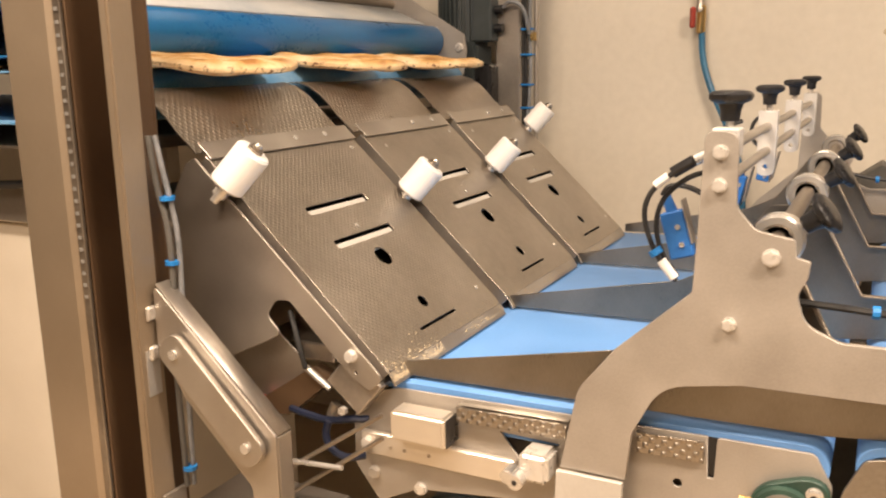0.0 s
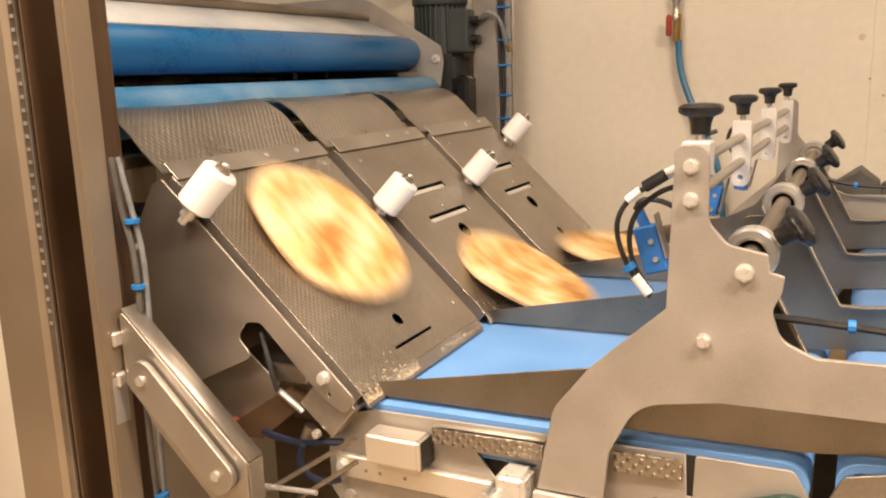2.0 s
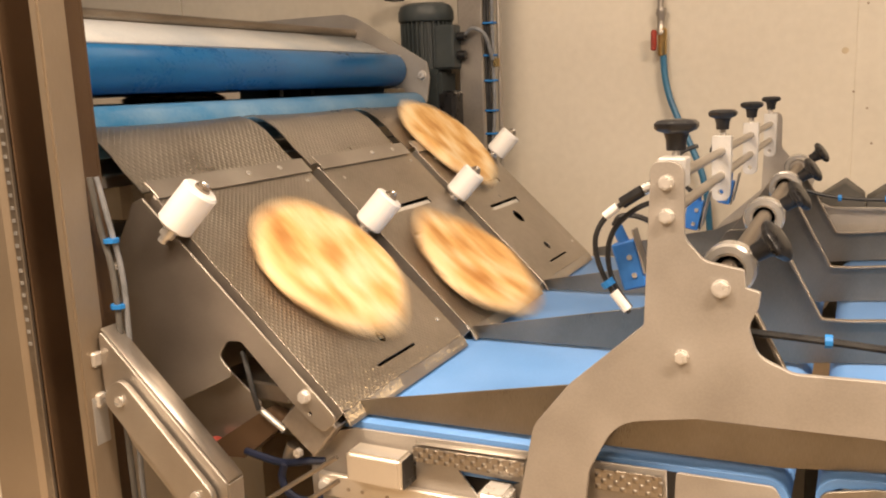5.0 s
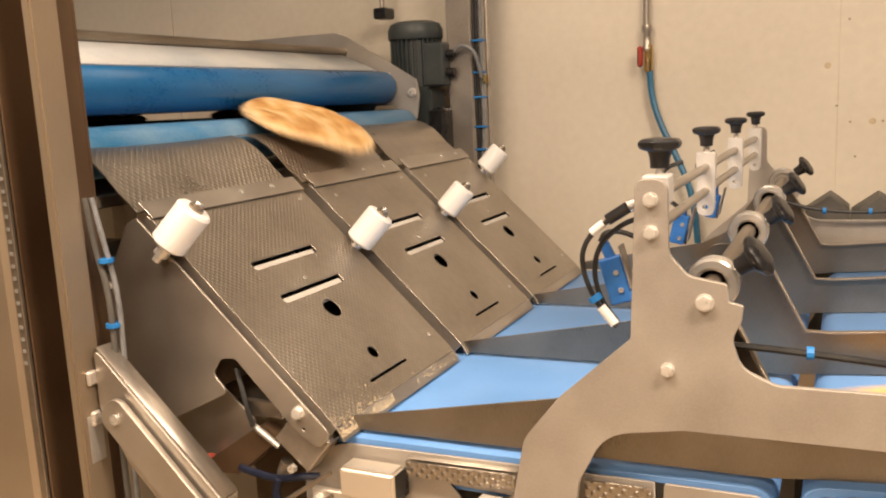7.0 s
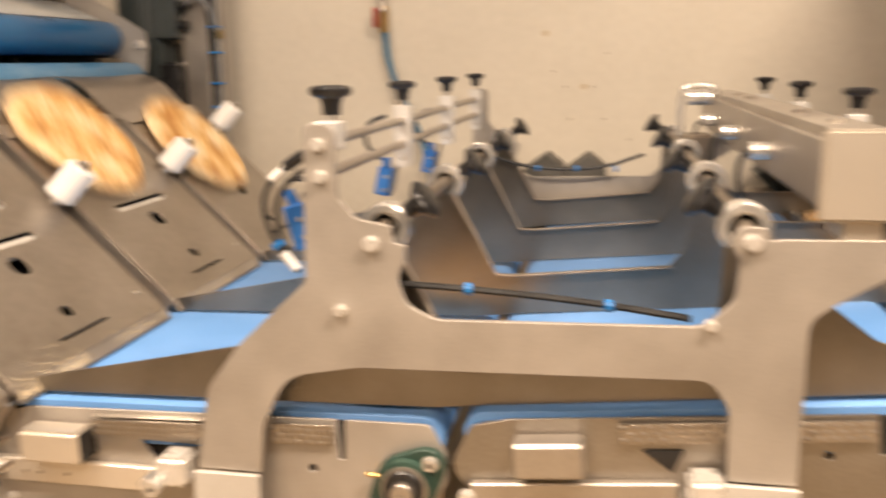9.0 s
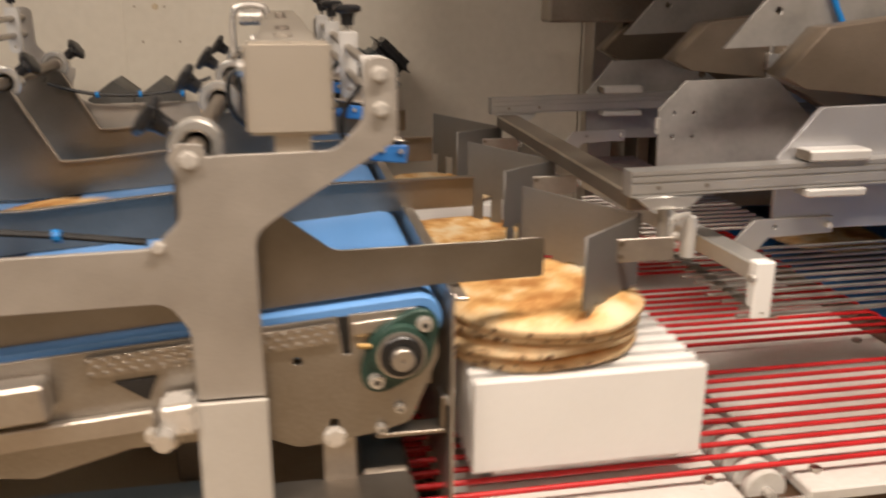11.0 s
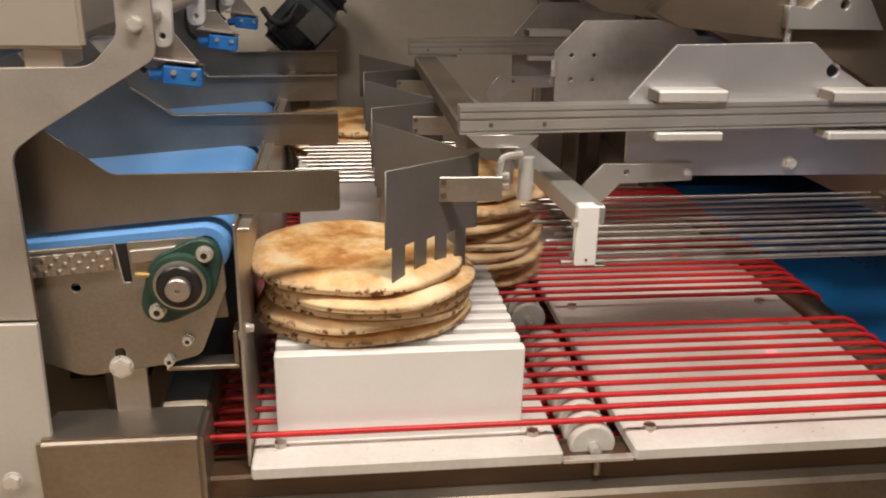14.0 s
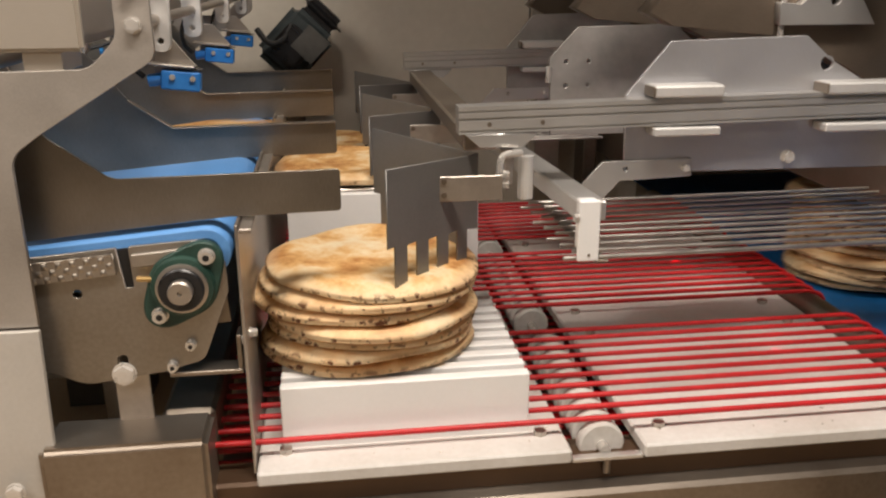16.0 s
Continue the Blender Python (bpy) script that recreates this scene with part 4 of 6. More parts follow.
    part("far_side_plate", sheet(rounded(tilt([(-0.05, -0.04), (-0.01, 0.014), (0.56, 0.012), (0.58, -0.04), (0.5, -0.16), (0.0, -0.12)])), 0.005), PLATE, c2, "", upright(2.27, 2.275))
    part("bed_plate", box(0, lng, 1.006, 2.27, 0.014, 0.018, 0), STEEL, c2, "", own)


def tower_plate():
    """The outer frame plate with its two towers and arches."""
    t = thing("tower_frame", "flat stainless frame plate with two arched towers", "machine frame", (0.1, 0.976, 0.6))
    line = [(-0.285, 0.80), (-0.262, 0.915, 0.05), (-0.215, 0.975, 0.08), (-0.122, 1.060, 0.01), (-0.116, 1.225, 0.0), (-0.116, 1.252, 0.024), (-0.078, 1.252, 0.024), (-0.077, 1.165, 0.02), (-0.055, 1.140, 0.02), (-0.012, 1.132, 0.005), (-0.010, 1.112, 0.0), (0.006, 1.108, 0.004), (0.004, 1.090, 0.004), (-0.006, 1.068, 0.02), (0.004, 1.035, 0.03), (0.042, 1.018, 0.03), (0.350, 1.023, 0.03), (0.384, 1.055, 0.03), (0.386, 1.10, 0.01), (0.374, 1.125, 0.01), (0.386, 1.140, 0.012), (0.412, 1.139, 0.005), (0.416, 1.124, 0.0), (0.432, 1.126, 0.003), (0.556, 1.128, 0.03), (0.588, 1.160, 0.03), (0.588, 1.229, 0.018), (0.625, 1.229, 0.018), (0.626, 1.138, 0.02), (0.495, 1.058, 0.03), (0.463, 1.035, 0.03), (0.464, 0.836), (0.386, 0.836), (0.384, 0.925, 0.03), (0.362, 0.959, 0.03), (-0.06, 0.952, 0.05), (-0.155, 0.935, 0.06), (-0.190, 0.865, 0.03), (-0.196, 0.80)]
    yplate("frame_plate", line, 0.972, 0.980, PLATE, t)
    yplate("far_frame_plate", line, 2.278, 2.286, PLATE, t)
    for x, z in ((-0.0975, 1.228), (-0.0970, 1.190), (0.606, 1.211), (0.607, 1.173)):
        bolt(t, x, 0.972, z, 0.0078)
    bolt(t, -0.078, 0.972, 1.026, 0.0075)
    bolt(t, 0.358, 0.972, 1.026, 0.0065)
    for x, z in ((-0.036, 1.110), (0.398, 1.122)):
        bolt(t, x, 0.972, z, 0.0092)
    # lower legs, a thicker folded sheet, its pale colour carrying the ceiling's reflection
    for xa, xb, zt in ((-0.288, -0.198, 0.798), (0.384, 0.466, 0.834)):
        bm = box(xa, xb, -0.004, 0.004, -0.36, 0, 0.001)
        bmesh.ops.transform(bm, matrix=Matrix.Translation((0, 0.968, zt)) @ pose(0, 0, 0, -4, 0, 0), verts=bm.verts)
        part("leg", bm, LEGSTEEL, t, "folded leg with ceiling sheen put into its pale colour")
    bolt(t, 0.42, 0.94, 0.64, 0.01)




DIVIDER = material("smeared_thin_steel", (0.20, 0.18, 0.15), (0.38, 0.345, 0.30), 5, (0.26, 0.42), 0.9, 0.00006, 40, (40, 3, 3))


def dividers():
    line = [(-0.552, 0.873), (-0.552, 0.894, 0.003), (-0.23, 0.957, 0.02), (-0.165, 0.99, 0.03), (-0.115, 1.06, 0.02), (-0.09, 1.098, 0.01), (-0.02, 1.103, 0.01), (0.052, 0.962, 0.02), (0.09, 0.962, 0.012), (0.345, 0.985, 0.02), (0.372, 1.02, 0.02), (0.375, 1.11, 0.01), (0.43, 1.11, 0.01), (0.488, 1.047, 0.02), (0.553, 0.997, 0.03), (0.818, 1.001, 0.006), (0.818, 0.949, 0.006), (0.68, 0.946), (0.10, 0.893), (0.03, 0.885)]
    for i, y in enumerate(LANE):
        d = thing("lane_divider", "thin stainless divider plate between bread lanes", "divider", (0.1, y, 0.9), "lane dividers")
        low = 0.011 if i else 0.0
        own = [(q[0], q[1] - (low if q[0] > 0.45 else 0.0), *q[2:]) for q in line]
        yplate("divider_plate", own, y - 0.0015, y + 0.0015, DIVIDER, d)
        if i:
            part("arm_rim", sheet([(0.492, 1.035), (0.556, 0.9895), (0.817, 0.9935), (0.817, 0.9905), (0.555, 0.9865), (0.490, 1.032)], 0.012), DARKSTEEL, d, "dark folded rim of the arm", upright(y - 0.0135, y - 0.0018))
        fold = [(-0.015, 1.100), (0.056, 0.9635), (0.09, 0.9635), (0.345, 0.9865), (0.348, 0.983), (0.09, 0.960), (0.053, 0.960), (-0.018, 1.098)]
        part("folded_rim", sheet(fold, 0.012), DARKSTEEL, d, "dark folded rim of the cut-out", upright(y - 0.0135, y - 0.0018))


PALEBLOCK = material("pale_anodised_block", (0.60, 0.59, 0.57), (0.72, 0.71, 0.69), 9, (0.35, 0.5), 0.35, 0.00005, 200)


def shafts():
    for x, z, side in ((-0.038, 1.116, 1), (0.400, 1.124, -1)):
        s = thing("clamp_shaft", "steel cross shaft with split collars and star knobs", "shaft", (x, 1.6, z), "clamp shafts")
        part("bar", rod((x, 0.982, z), (x, 2.30, z), 0.0115, 20), DARKSTEEL, s)
        for i, y in enumerate(LANE):
            yy = y + 0.035
            col = part("collar", turned([(0.0175, 0.010), (0.0175, -0.012), (0.021, -0.015), (0.029, -0.015), (0.032, -0.012), (0.032, 0.012), (0.029, 0.015), (0.0175, 0.015), (0.0175, 0.010)], 32), CHROME, s, "", aim((x, yy, z), (0, 1, 0)), True)
            part("lug", box(x - 0.012, x + 0.012, yy - 0.012, yy + 0.012, z - 0.05, z - 0.02, 0.002), STEEL, col)
            d = Vector((side * 0.72, -0.12, 0.50)).normalized()
            p = Vector((x, yy, z)) + d * 0.020
            stem = part("stem", rod(p - d * 0.004, p + d * 0.028, 0.005, 12), SHINY, s)
            part("star_knob", KNOBBIG, None, stem, "black plastic star knob", aim(p + d * 0.036, d))
    # sensor rails with hangers
    for x, za, zb, ys, side in ((-0.098, 1.228, 1.190, (1.03, 1.405, 1.80, 2.20), -1), (0.606, 1.211, 1.173, (1.24, 1.40, 1.80, 2.20), 1)):
        r = thing("sensor_rail", "pair of steel rods carrying sensor hangers", "rail", (x, 1.6, za), "sensor rails")
        for z in (za, zb):
            part("rod", rod((x, 0.98, z), (x, 2.277, z), 0.0068, 16), STEEL, r)
        for i, y in enumerate(ys):
            if side > 0 and i == 0:
                continue
            if i:
                h = part("hanger", sheet(rounded([(-0.013, -0.078, 0.012), (0.013, -0.078, 0.012), (0.0145, -0.01, 0.0), (0.0145, 0.024, 0.002), (-0.0145, 0.024, 0.002), (-0.0145, -0.01, 0.0)]), 0.018, [circle(0, -0.064, 0.0042, 12)]), PALEBLOCK, r, "pale hanger block", Matrix.Translation((x, y, za)) @ pose(0, 0, 0, 90, 0, 0))
            else:
                h = part("hanger", box(x - 0.016, x + 0.016, y - 0.03, y + 0.005, za - 0.01, za + 0.025, 0.002), PALEBLOCK, r, "pale hanger block")
            top = za + (0.024 if i else 0.025)
            part("stem", rod((x, y, top - 0.004), (x, y, top + 0.012), 0.005, 12), SHINY, h)
            part("star_knob", KNOB if i else KNOBBIG, None, h, "black plastic star knob", Matrix.Translation((x, y, top + 0.027)))
    # photo sensors on brackets
    for k, (x, y, z) in enumerate(((-0.166, 1.085, 1.112), (-0.150, 1.47, 1.12), (-0.150, 1.86, 1.110), (0.627, 1.10, 1.101), (0.627, 1.50, 1.096), (0.627, 1.90, 1.092))):
        near = k < 3
        s = thing("photo_sensor", "blue photoelectric sensor with a black cable", "sensor", (x, y, z), "photo sensors")
        lean = -16 if k == 0 else 12 if near else -84
        size = 1.12 if k == 0 else 0.9 if near else 0.84
        turn = Matrix.Translation((x, y, z)) @ pose(0, 0, 0, 0, lean, 0)
        part("housing", box(-0.014 * size, 0.014 * size, -0.010, 0.010, -0.032 * size, 0.024 * size, 0.002), SENSOR, s, "", turn)
        part("neck", rod((0, 0, 0.022 * size), (-0.004, 0, 0.042 * size), 0.0075, 12), SENSOR, s, "", turn)
        part("lens", box(0.0145, 0.0155, -0.008, 0.008, -0.028, 0.0, 0.0), BLACK, s, "", turn)
        part("bracket", box(0.016, 0.019, -0.012, 0.012, -0.02, 0.04, 0.001), STEEL, s, "", turn)
        for dz in (-0.018, 0.006):
            part("screw", rod((0.004, -0.010, dz), (0.004, -0.0125, dz), 0.0035, 10), SHINY, s, "", turn)
        if near and k == 0:
            part("cable", tube([(-0.125, 1.05, 1.215), (-0.138, 1.042, 1.211), (-0.158, 1.04, 1.198), (-0.186, 1.04, 1.177), (-0.199, 1.04, 1.154), (-0.199, 1.04, 1.13), (-0.19, 1.04, 1.103), (-0.176, 1.04, 1.078), (-0.155, 1.04, 1.055)], 0.0034), RUBBER, s)
            part("cable", tube([(-0.12, 1.06, 1.195), (-0.14, 1.05, 1.192), (-0.16, 1.05, 1.179), (-0.178, 1.05, 1.16), (-0.186, 1.05, 1.136), (-0.185, 1.05, 1.111), (-0.177, 1.05, 1.086), (-0.155, 1.045, 1.06)], 0.0034), RUBBER, s)
            part("cable", tube([(-0.187, 1.085, 1.158), (-0.18, 1.085, 1.172), (-0.155, 1.085, 1.172), (-0.13, 1.085, 1.16)], 0.0036), RUBBER, s)
            part("plug", rod((-0.165, 1.04, 1.194), (-0.140, 1.041, 1.210), 0.0075, 12), BLACK, s)
            part("plug_nut", rod((-0.139, 1.041, 1.2105), (-0.126, 1.045, 1.217), 0.0075, 12), SHINY, s)
            part("cable_label", rod((-0.186, 1.04, 1.177), (-0.170, 1.04, 1.190), 0.0055, 10), WHITE, s)
            part("cable_label", rod((-0.176, 1.042, 1.080), (-0.158, 1.042, 1.058), 0.0065, 10), WHITE, s)
            part("cable_tie", rod((-0.186, 1.043, 1.094), (-0.181, 1.043, 1.087), 0.009, 10), TIE, s)
        elif near:
            part("cable", tube([(x - 0.005, y, z + 0.035), (x - 0.035, y, z + 0.06), (x - 0.03, y, z + 0.10), (x, y + 0.02, z + 0.11)], 0.004), RUBBER, s)
        else:
            part("cable", tube([(x - 0.040, y, z + 0.004), (x - 0.055, y, z + 0.018), (x - 0.055, y, z + 0.05), (x - 0.03, y, z + 0.085)], 0.0035), RUBBER, s)
            yplate("hanger_strap", [(x - 0.024, z + 0.05, 0.002), (x - 0.006, z + 0.05, 0.002), (x + 0.022, z + 0.014, 0.004), (x + 0.022, z + 0.004), (x - 0.03, z + 0.004), (x - 0.03, z + 0.014, 0.004)], y + 0.011, y + 0.014, STEEL, s)
            if k == 3:
                yplate("hanger", [(x - 0.029, z + 0.12), (x - 0.003, z + 0.12), (x - 0.005, z + 0.034, 0.011), (x - 0.027, z + 0.034, 0.011)], y - 0.006, y + 0.010, PALEBLOCK, s, [circle(x - 0.016, z + 0.047, 0.004, 10)])


COVERSTEEL = material("pale_satin_cover", (0.70, 0.64, 0.55), (0.80, 0.74, 0.65), 6, (0.28, 0.38), 0.65, 0.00004, 40, (3, 3, 40))


def box_beam():
    b = thing("cover_beam", "long box beam with a pale end cover", "beam", (0.52, 1.6, 1.13))
    part("end_cover", box(0.462, 0.555, 0.966, 0.980, 1.147, 1.247, 0.004, None, 2), COVERSTEEL, b, "smooth pale end cover")
    part("beam_body", box(0.466, 0.551, 0.981, 2.26, 1.150, 1.244, 0.012, None, 2), STEEL, b)
    part("white_pad", box(0.49, 0.530, 0.975, 1.05, 1.125, 1.146, 0.001), COVERSTEEL, b)
    for y in (1.1, 1.3, 1.75, 1.9):
        part("screw", rod((0.505, y, 1.244), (0.505, y, 1.249), 0.010, 14), STEEL, b)
    for y in (1.30, 1.62, 1.95):
        part("plug_connector", rod((0.466, y, 1.19), (0.440, y, 1.19), 0.013, 14), SHINY, b)
        part("cable", tube([(0.445, y, 1.19), (0.425, y, 1.18), (0.425, y, 1.13), (0.45, y + 0.02, 1.10)], 0.004), RUBBER, b)
    part("hoop", tube([(0.40, 2.05, 1.15), (0.40, 2.05, 1.25), (0.42, 2.05, 1.262), (0.46, 2.05, 1.262), (0.48, 2.05, 1.25), (0.48, 2.05, 1.15)], 0.008), SHINY, b)
    part("hoop_roller", rod((0.415, 2.05, 1.235), (0.465, 2.05, 1.235), 0.018, 18), SHINY, b)
    part("far_bracket", box(0.40, 0.46, 1.9, 2.0, 1.08, 1.16, 0.004), DARKSTEEL, b)


def lane_cables():
    c = thing("lane_cable", "black cable with blue ties across the lanes", "cable", (0.2, 1.05, 1.0), "lane cables")
    part("cable", tube([(-0.02, 1.0, 1.055), (0.08, 1.01, 1.048), (0.22, 1.015, 1.036), (0.34, 1.015, 1.02)], 0.0045), RUBBER, c)
    for x, z in ((0.075, 1.048), (0.245, 1.033)):
        part("cable_tie", rod((x - 0.004, 1.011, z), (x + 0.004, 1.0115, z), 0.008, 10), TIE, c)
    d = thing("lane_cable", "black cable with blue ties across the lanes", "cable", (0.2, 2.25, 1.03), "lane cables")
    part("cable", tube([(-0.05, 2.235, 1.075), (0.05, 2.235, 1.045), (0.22, 2.235, 1.045), (0.33, 2.235, 1.085)], 0.0045), RUBBER, d)
    for x in (0.06, 0.16, 0.26):
        part("cable_tie", rod((x - 0.004, 2.235, 1.047), (x + 0.004, 2.235, 1.047), 0.008, 10), TIE, d)
    for x in (0.06, 0.178):
        h = thing("roof_hood", "dark grey folded hood against the wall", "hood", (x, 2.5, 0.9), "roof hoods")
        part("hood", sheet(rounded([(x - 0.058, 1.016), (x + 0.008, 1.064, 0.006), (x + 0.056, 1.026), (x + 0.056, 0.0), (x - 0.058, 0.0)]), 0.14), HOOD, h, "", upright(2.40, 2.54))


def base_frame():
    b = thing("base_frame", "welded square stainless tubes under the conveyors", "machine frame", (0.0, 1.6, 0))
    for x in (-0.50, 0.20):
        for y in (1.03, 2.2):
            part("leg", box(x - 0.03, x + 0.03, y - 0.03, y + 0.03, 0.0, 0.66, 0.004), STEEL, b)
    part("end_box", box(0.449, 0.645, 0.940, 1.02, 0.57, 0.690, 0.007, None, 3), DARKSTEEL, b, "closed end of the square tube")
    part("cross_tube", box(0.578, 0.645, 1.021, 2.25, 0.623, 0.690, 0.006), DARKSTEEL, b)
    part("tube_near", box(-0.53, 0.384, 1.03, 1.09, 0.60, 0.66, 0.005), STEEL, b)
    part("tube_far", box(-0.53, 0.45, 2.17, 2.23, 0.60, 0.66, 0.005), STEEL, b)
    part("angle_bracket", box(0.598, 0.688, 1.0, 1.03, 0.748, 0.754, 0.001), DARKSTEEL, b)
    part("angle_upright", box(0.682, 0.688, 1.0, 1.03, 0.755, 0.80, 0.001), DARKSTEEL, b)


# ---- the stacker ----
def stacker():
    g = thing("guard_plate", "upright stainless guard plate before the stacks", "guard", (0.70, 1.6, 0.6))
    part("plate", box(0.692, 0.696, 0.985, 2.25, 0.612, 0.945, 0.001), STEEL, g)
    part("top_flange", box(0.697, 0.712, 0.985, 2.25, 0.935, 0.940, 0.001), STEEL, g)
    bolt(g, 0.697, 1.03, 0.79, 0.006, (1, 0, 0))
    bolt(g, 0.691, 1.01, 0.79, 0.007, (-1, 0, 0))
    t = thing("stacker_table", "white plastic table plates on a steel frame", "table", (1.15, 1.6, 0))
    for xa, xb in ((0.698, 1.107), (1.207, 1.663)):
        pl = part("bed_plate", box(xa, xb, 0.961, 2.24, 0.606, 0.626, 0.003), WORNWHITE, t, "worn white plastic plate")
        for i in range(3):
            for x in (xa + 0.035, xb - (0.033 if xa < 1 else 0.054)):
                for y in (1.008 + 0.416 * i, 1.33 + 0.416 * i):
                    part("bolt", rod((x, y, 0.626), (x, y, 0.633), 0.009, 6), STEEL, pl)
        rnd = random.Random(5)
        marks = bmesh.new()
        for _ in range(16):
            x, y = rnd.uniform(xa, xb), rnd.uniform(0.98, 1.04)
            rod((x, y, 0.6262), (x + rnd.uniform(0.001, 0.008), y, 0.6262), 0.0007, 5, bm=marks)
        part("crumb_marks", marks, DARKSTEEL, pl)["kind"] = "stuff"
    part("front_beam", box(0.62, 2.4, 0.975, 1.03, 0.52, 0.6045, 0.004), DARKBROWN, t)
    # Darker than the legs: the dim light low down is put into its colour.
    part("lower_beam", box(0.66, 2.4, 0.945, 0.984, 0.44, 0.572, 0.006), DARKSTEEL, t)
    part("back_beam", box(0.62, 2.4, 2.19, 2.24, 0.52, 0.598, 0.004), DARKSTEEL, t)
    for x in (0.68, 1.66):
        for y in (0.96, 2.2):
            part("leg", box(x - 0.03, x + 0.03, y - 0.03, y + 0.03, 0, 0.42, 0.004), STEEL, t)
    part("shaft_bracket", box(1.108, 1.206, 0.962, 0.974, 0.606, 0.612, 0.001), SHINY, t)
    part("shaft", rod((1.157, 0.976, 0.612), (1.157, 2.24, 0.612), 0.008, 14), SHINY, t)
    part("shaft_pin", rod((1.157, 0.968, 0.605), (1.157, 0.968, 0.585), 0.005, 10), DARKSTEEL, t)
    part("end_roller", rod((1.700, 0.99, 0.615), (1.700, 2.24, 0.615), 0.028, 28), DARKSTEEL, t)
    strip = part("end_strip", box(1.664, 1.7, 0.975, 2.24, 0.60, 0.618, 0.002), DARKSTEEL, t, "dark steel strip at the plates' ends")
    for k in range(30):
        y = 1.018 + 0.416 * (k // 10) + 0.033 * (k % 10)
        part("pin", rod((1.682, y, 0.618), (1.682, y, 0.630), 0.0035, 8), SHINY, strip)
    part("catch_tray", box(0.62, 1.70, 1.03, 2.19, 0.50, 0.505, 0), DARKSTEEL, t)
    # support discs under the round belts, one by one
    disc = turned([(0.009, -0.0095), (0.029, -0.0095), (0.032, -0.0070), (0.032, 0.0070), (0.029, 0.0095), (0.009, 0.0095)], 24)
    me = bpy.data.meshes.new("support_disc")
    bmesh.ops.recalc_face_normals(disc, faces=disc.faces)
    disc.to_mesh(me)
    disc.free()
    me.materials.append(WORNWHITE)
    me.shade_smooth()
    me.set_sharp_from_angle(angle=radians(40))
    for i in range(3):
        for k in range(10):
            y = 1.002 + 0.416 * i + 0.033 * k
            part("support_disc", me, None, t, "", aim((1.157, y, 0.612), (0, 1, 0)))
    # red round belts
    band = tube([(0.62, 0, 0.648), (1.700, 0, 0.648)], 0.0042, 8, None, False)
    bm2 = tube([(1.700, 0, 0.648), (1.725, 0, 0.640), (1.735, 0, 0.615), (1.725, 0, 0.59), (1.700, 0, 0.580), (0.62, 0, 0.58)], 0.0042, 8, band)
    me = bpy.data.meshes.new("round_belt")
    bmesh.ops.recalc_face_normals(bm2, faces=bm2.faces)
    bm2.to_mesh(me)
    bm2.free()
    me.materials.append(RED)
    me.shade_smooth()
    me.set_sharp_from_angle(angle=radians(50))
    for i in range(3):
        for k in range(10):
            tagged(part("round_belt", me, None, None, "", Matrix.Translation((0, 1.002 + 0.416 * i + 0.033 * k, 0))), "thin red round belt stretched over the table", "belt", "red round belts")


def outfeed():
    b = thing("outfeed_conveyor", "glossy dark blue cross conveyor belt", "conveyor", (2.1, 1.6, 0.5))
    part("belt", box(1.75, 2.6, -0.3, 2.55, 0.600, 0.607, 0.002), SHEETBLUE, b, "glossy dark blue belt")
    part("frame", box(1.76, 2.58, -0.28, 2.53, 0.50, 0.598, 0.004), STEEL, b)
    part("far_guard", box(2.605, 2.615, -0.3, 2.55, 0.55, 0.75, 0.002), DARKSTEEL, b)
    for y in (0.0, 2.3):
        part("leg", box(2.05, 2.13, y, y + 0.08, 0, 0.50, 0.004), STEEL, b)


def spot_sensors():
    """Two small sensors under the rails whose red beams fall on the table."""
    for x, y in ((1.531, 1.221), (1.512, 1.612)):
        s = thing("beam_sensor", "small black sensor with a red beam", "sensor", (x, y, 1.02), "beam sensors")
        part("housing", box(x - 0.012, x + 0.012, y - 0.010, y + 0.010, 1.0, 1.045, 0.002), BLACK, s)
        part("mount", box(x - 0.010, x + 0.010, y - 0.042 if y < 1.5 else y - 0.023, y - 0.0102, 1.02, 1.04, 0.001), STEEL, s)
        beam = bpy.data.lights.new("sensor_beam", "SPOT")
        beam.energy, beam.color, beam.spot_size, beam.spot_blend, beam.shadow_soft_size = 26, (1.0, 0.04, 0.10), radians(3.6), 0.9, 0.001
        new("sensor_beam", beam).matrix_world = pose(x, y, 0.995)


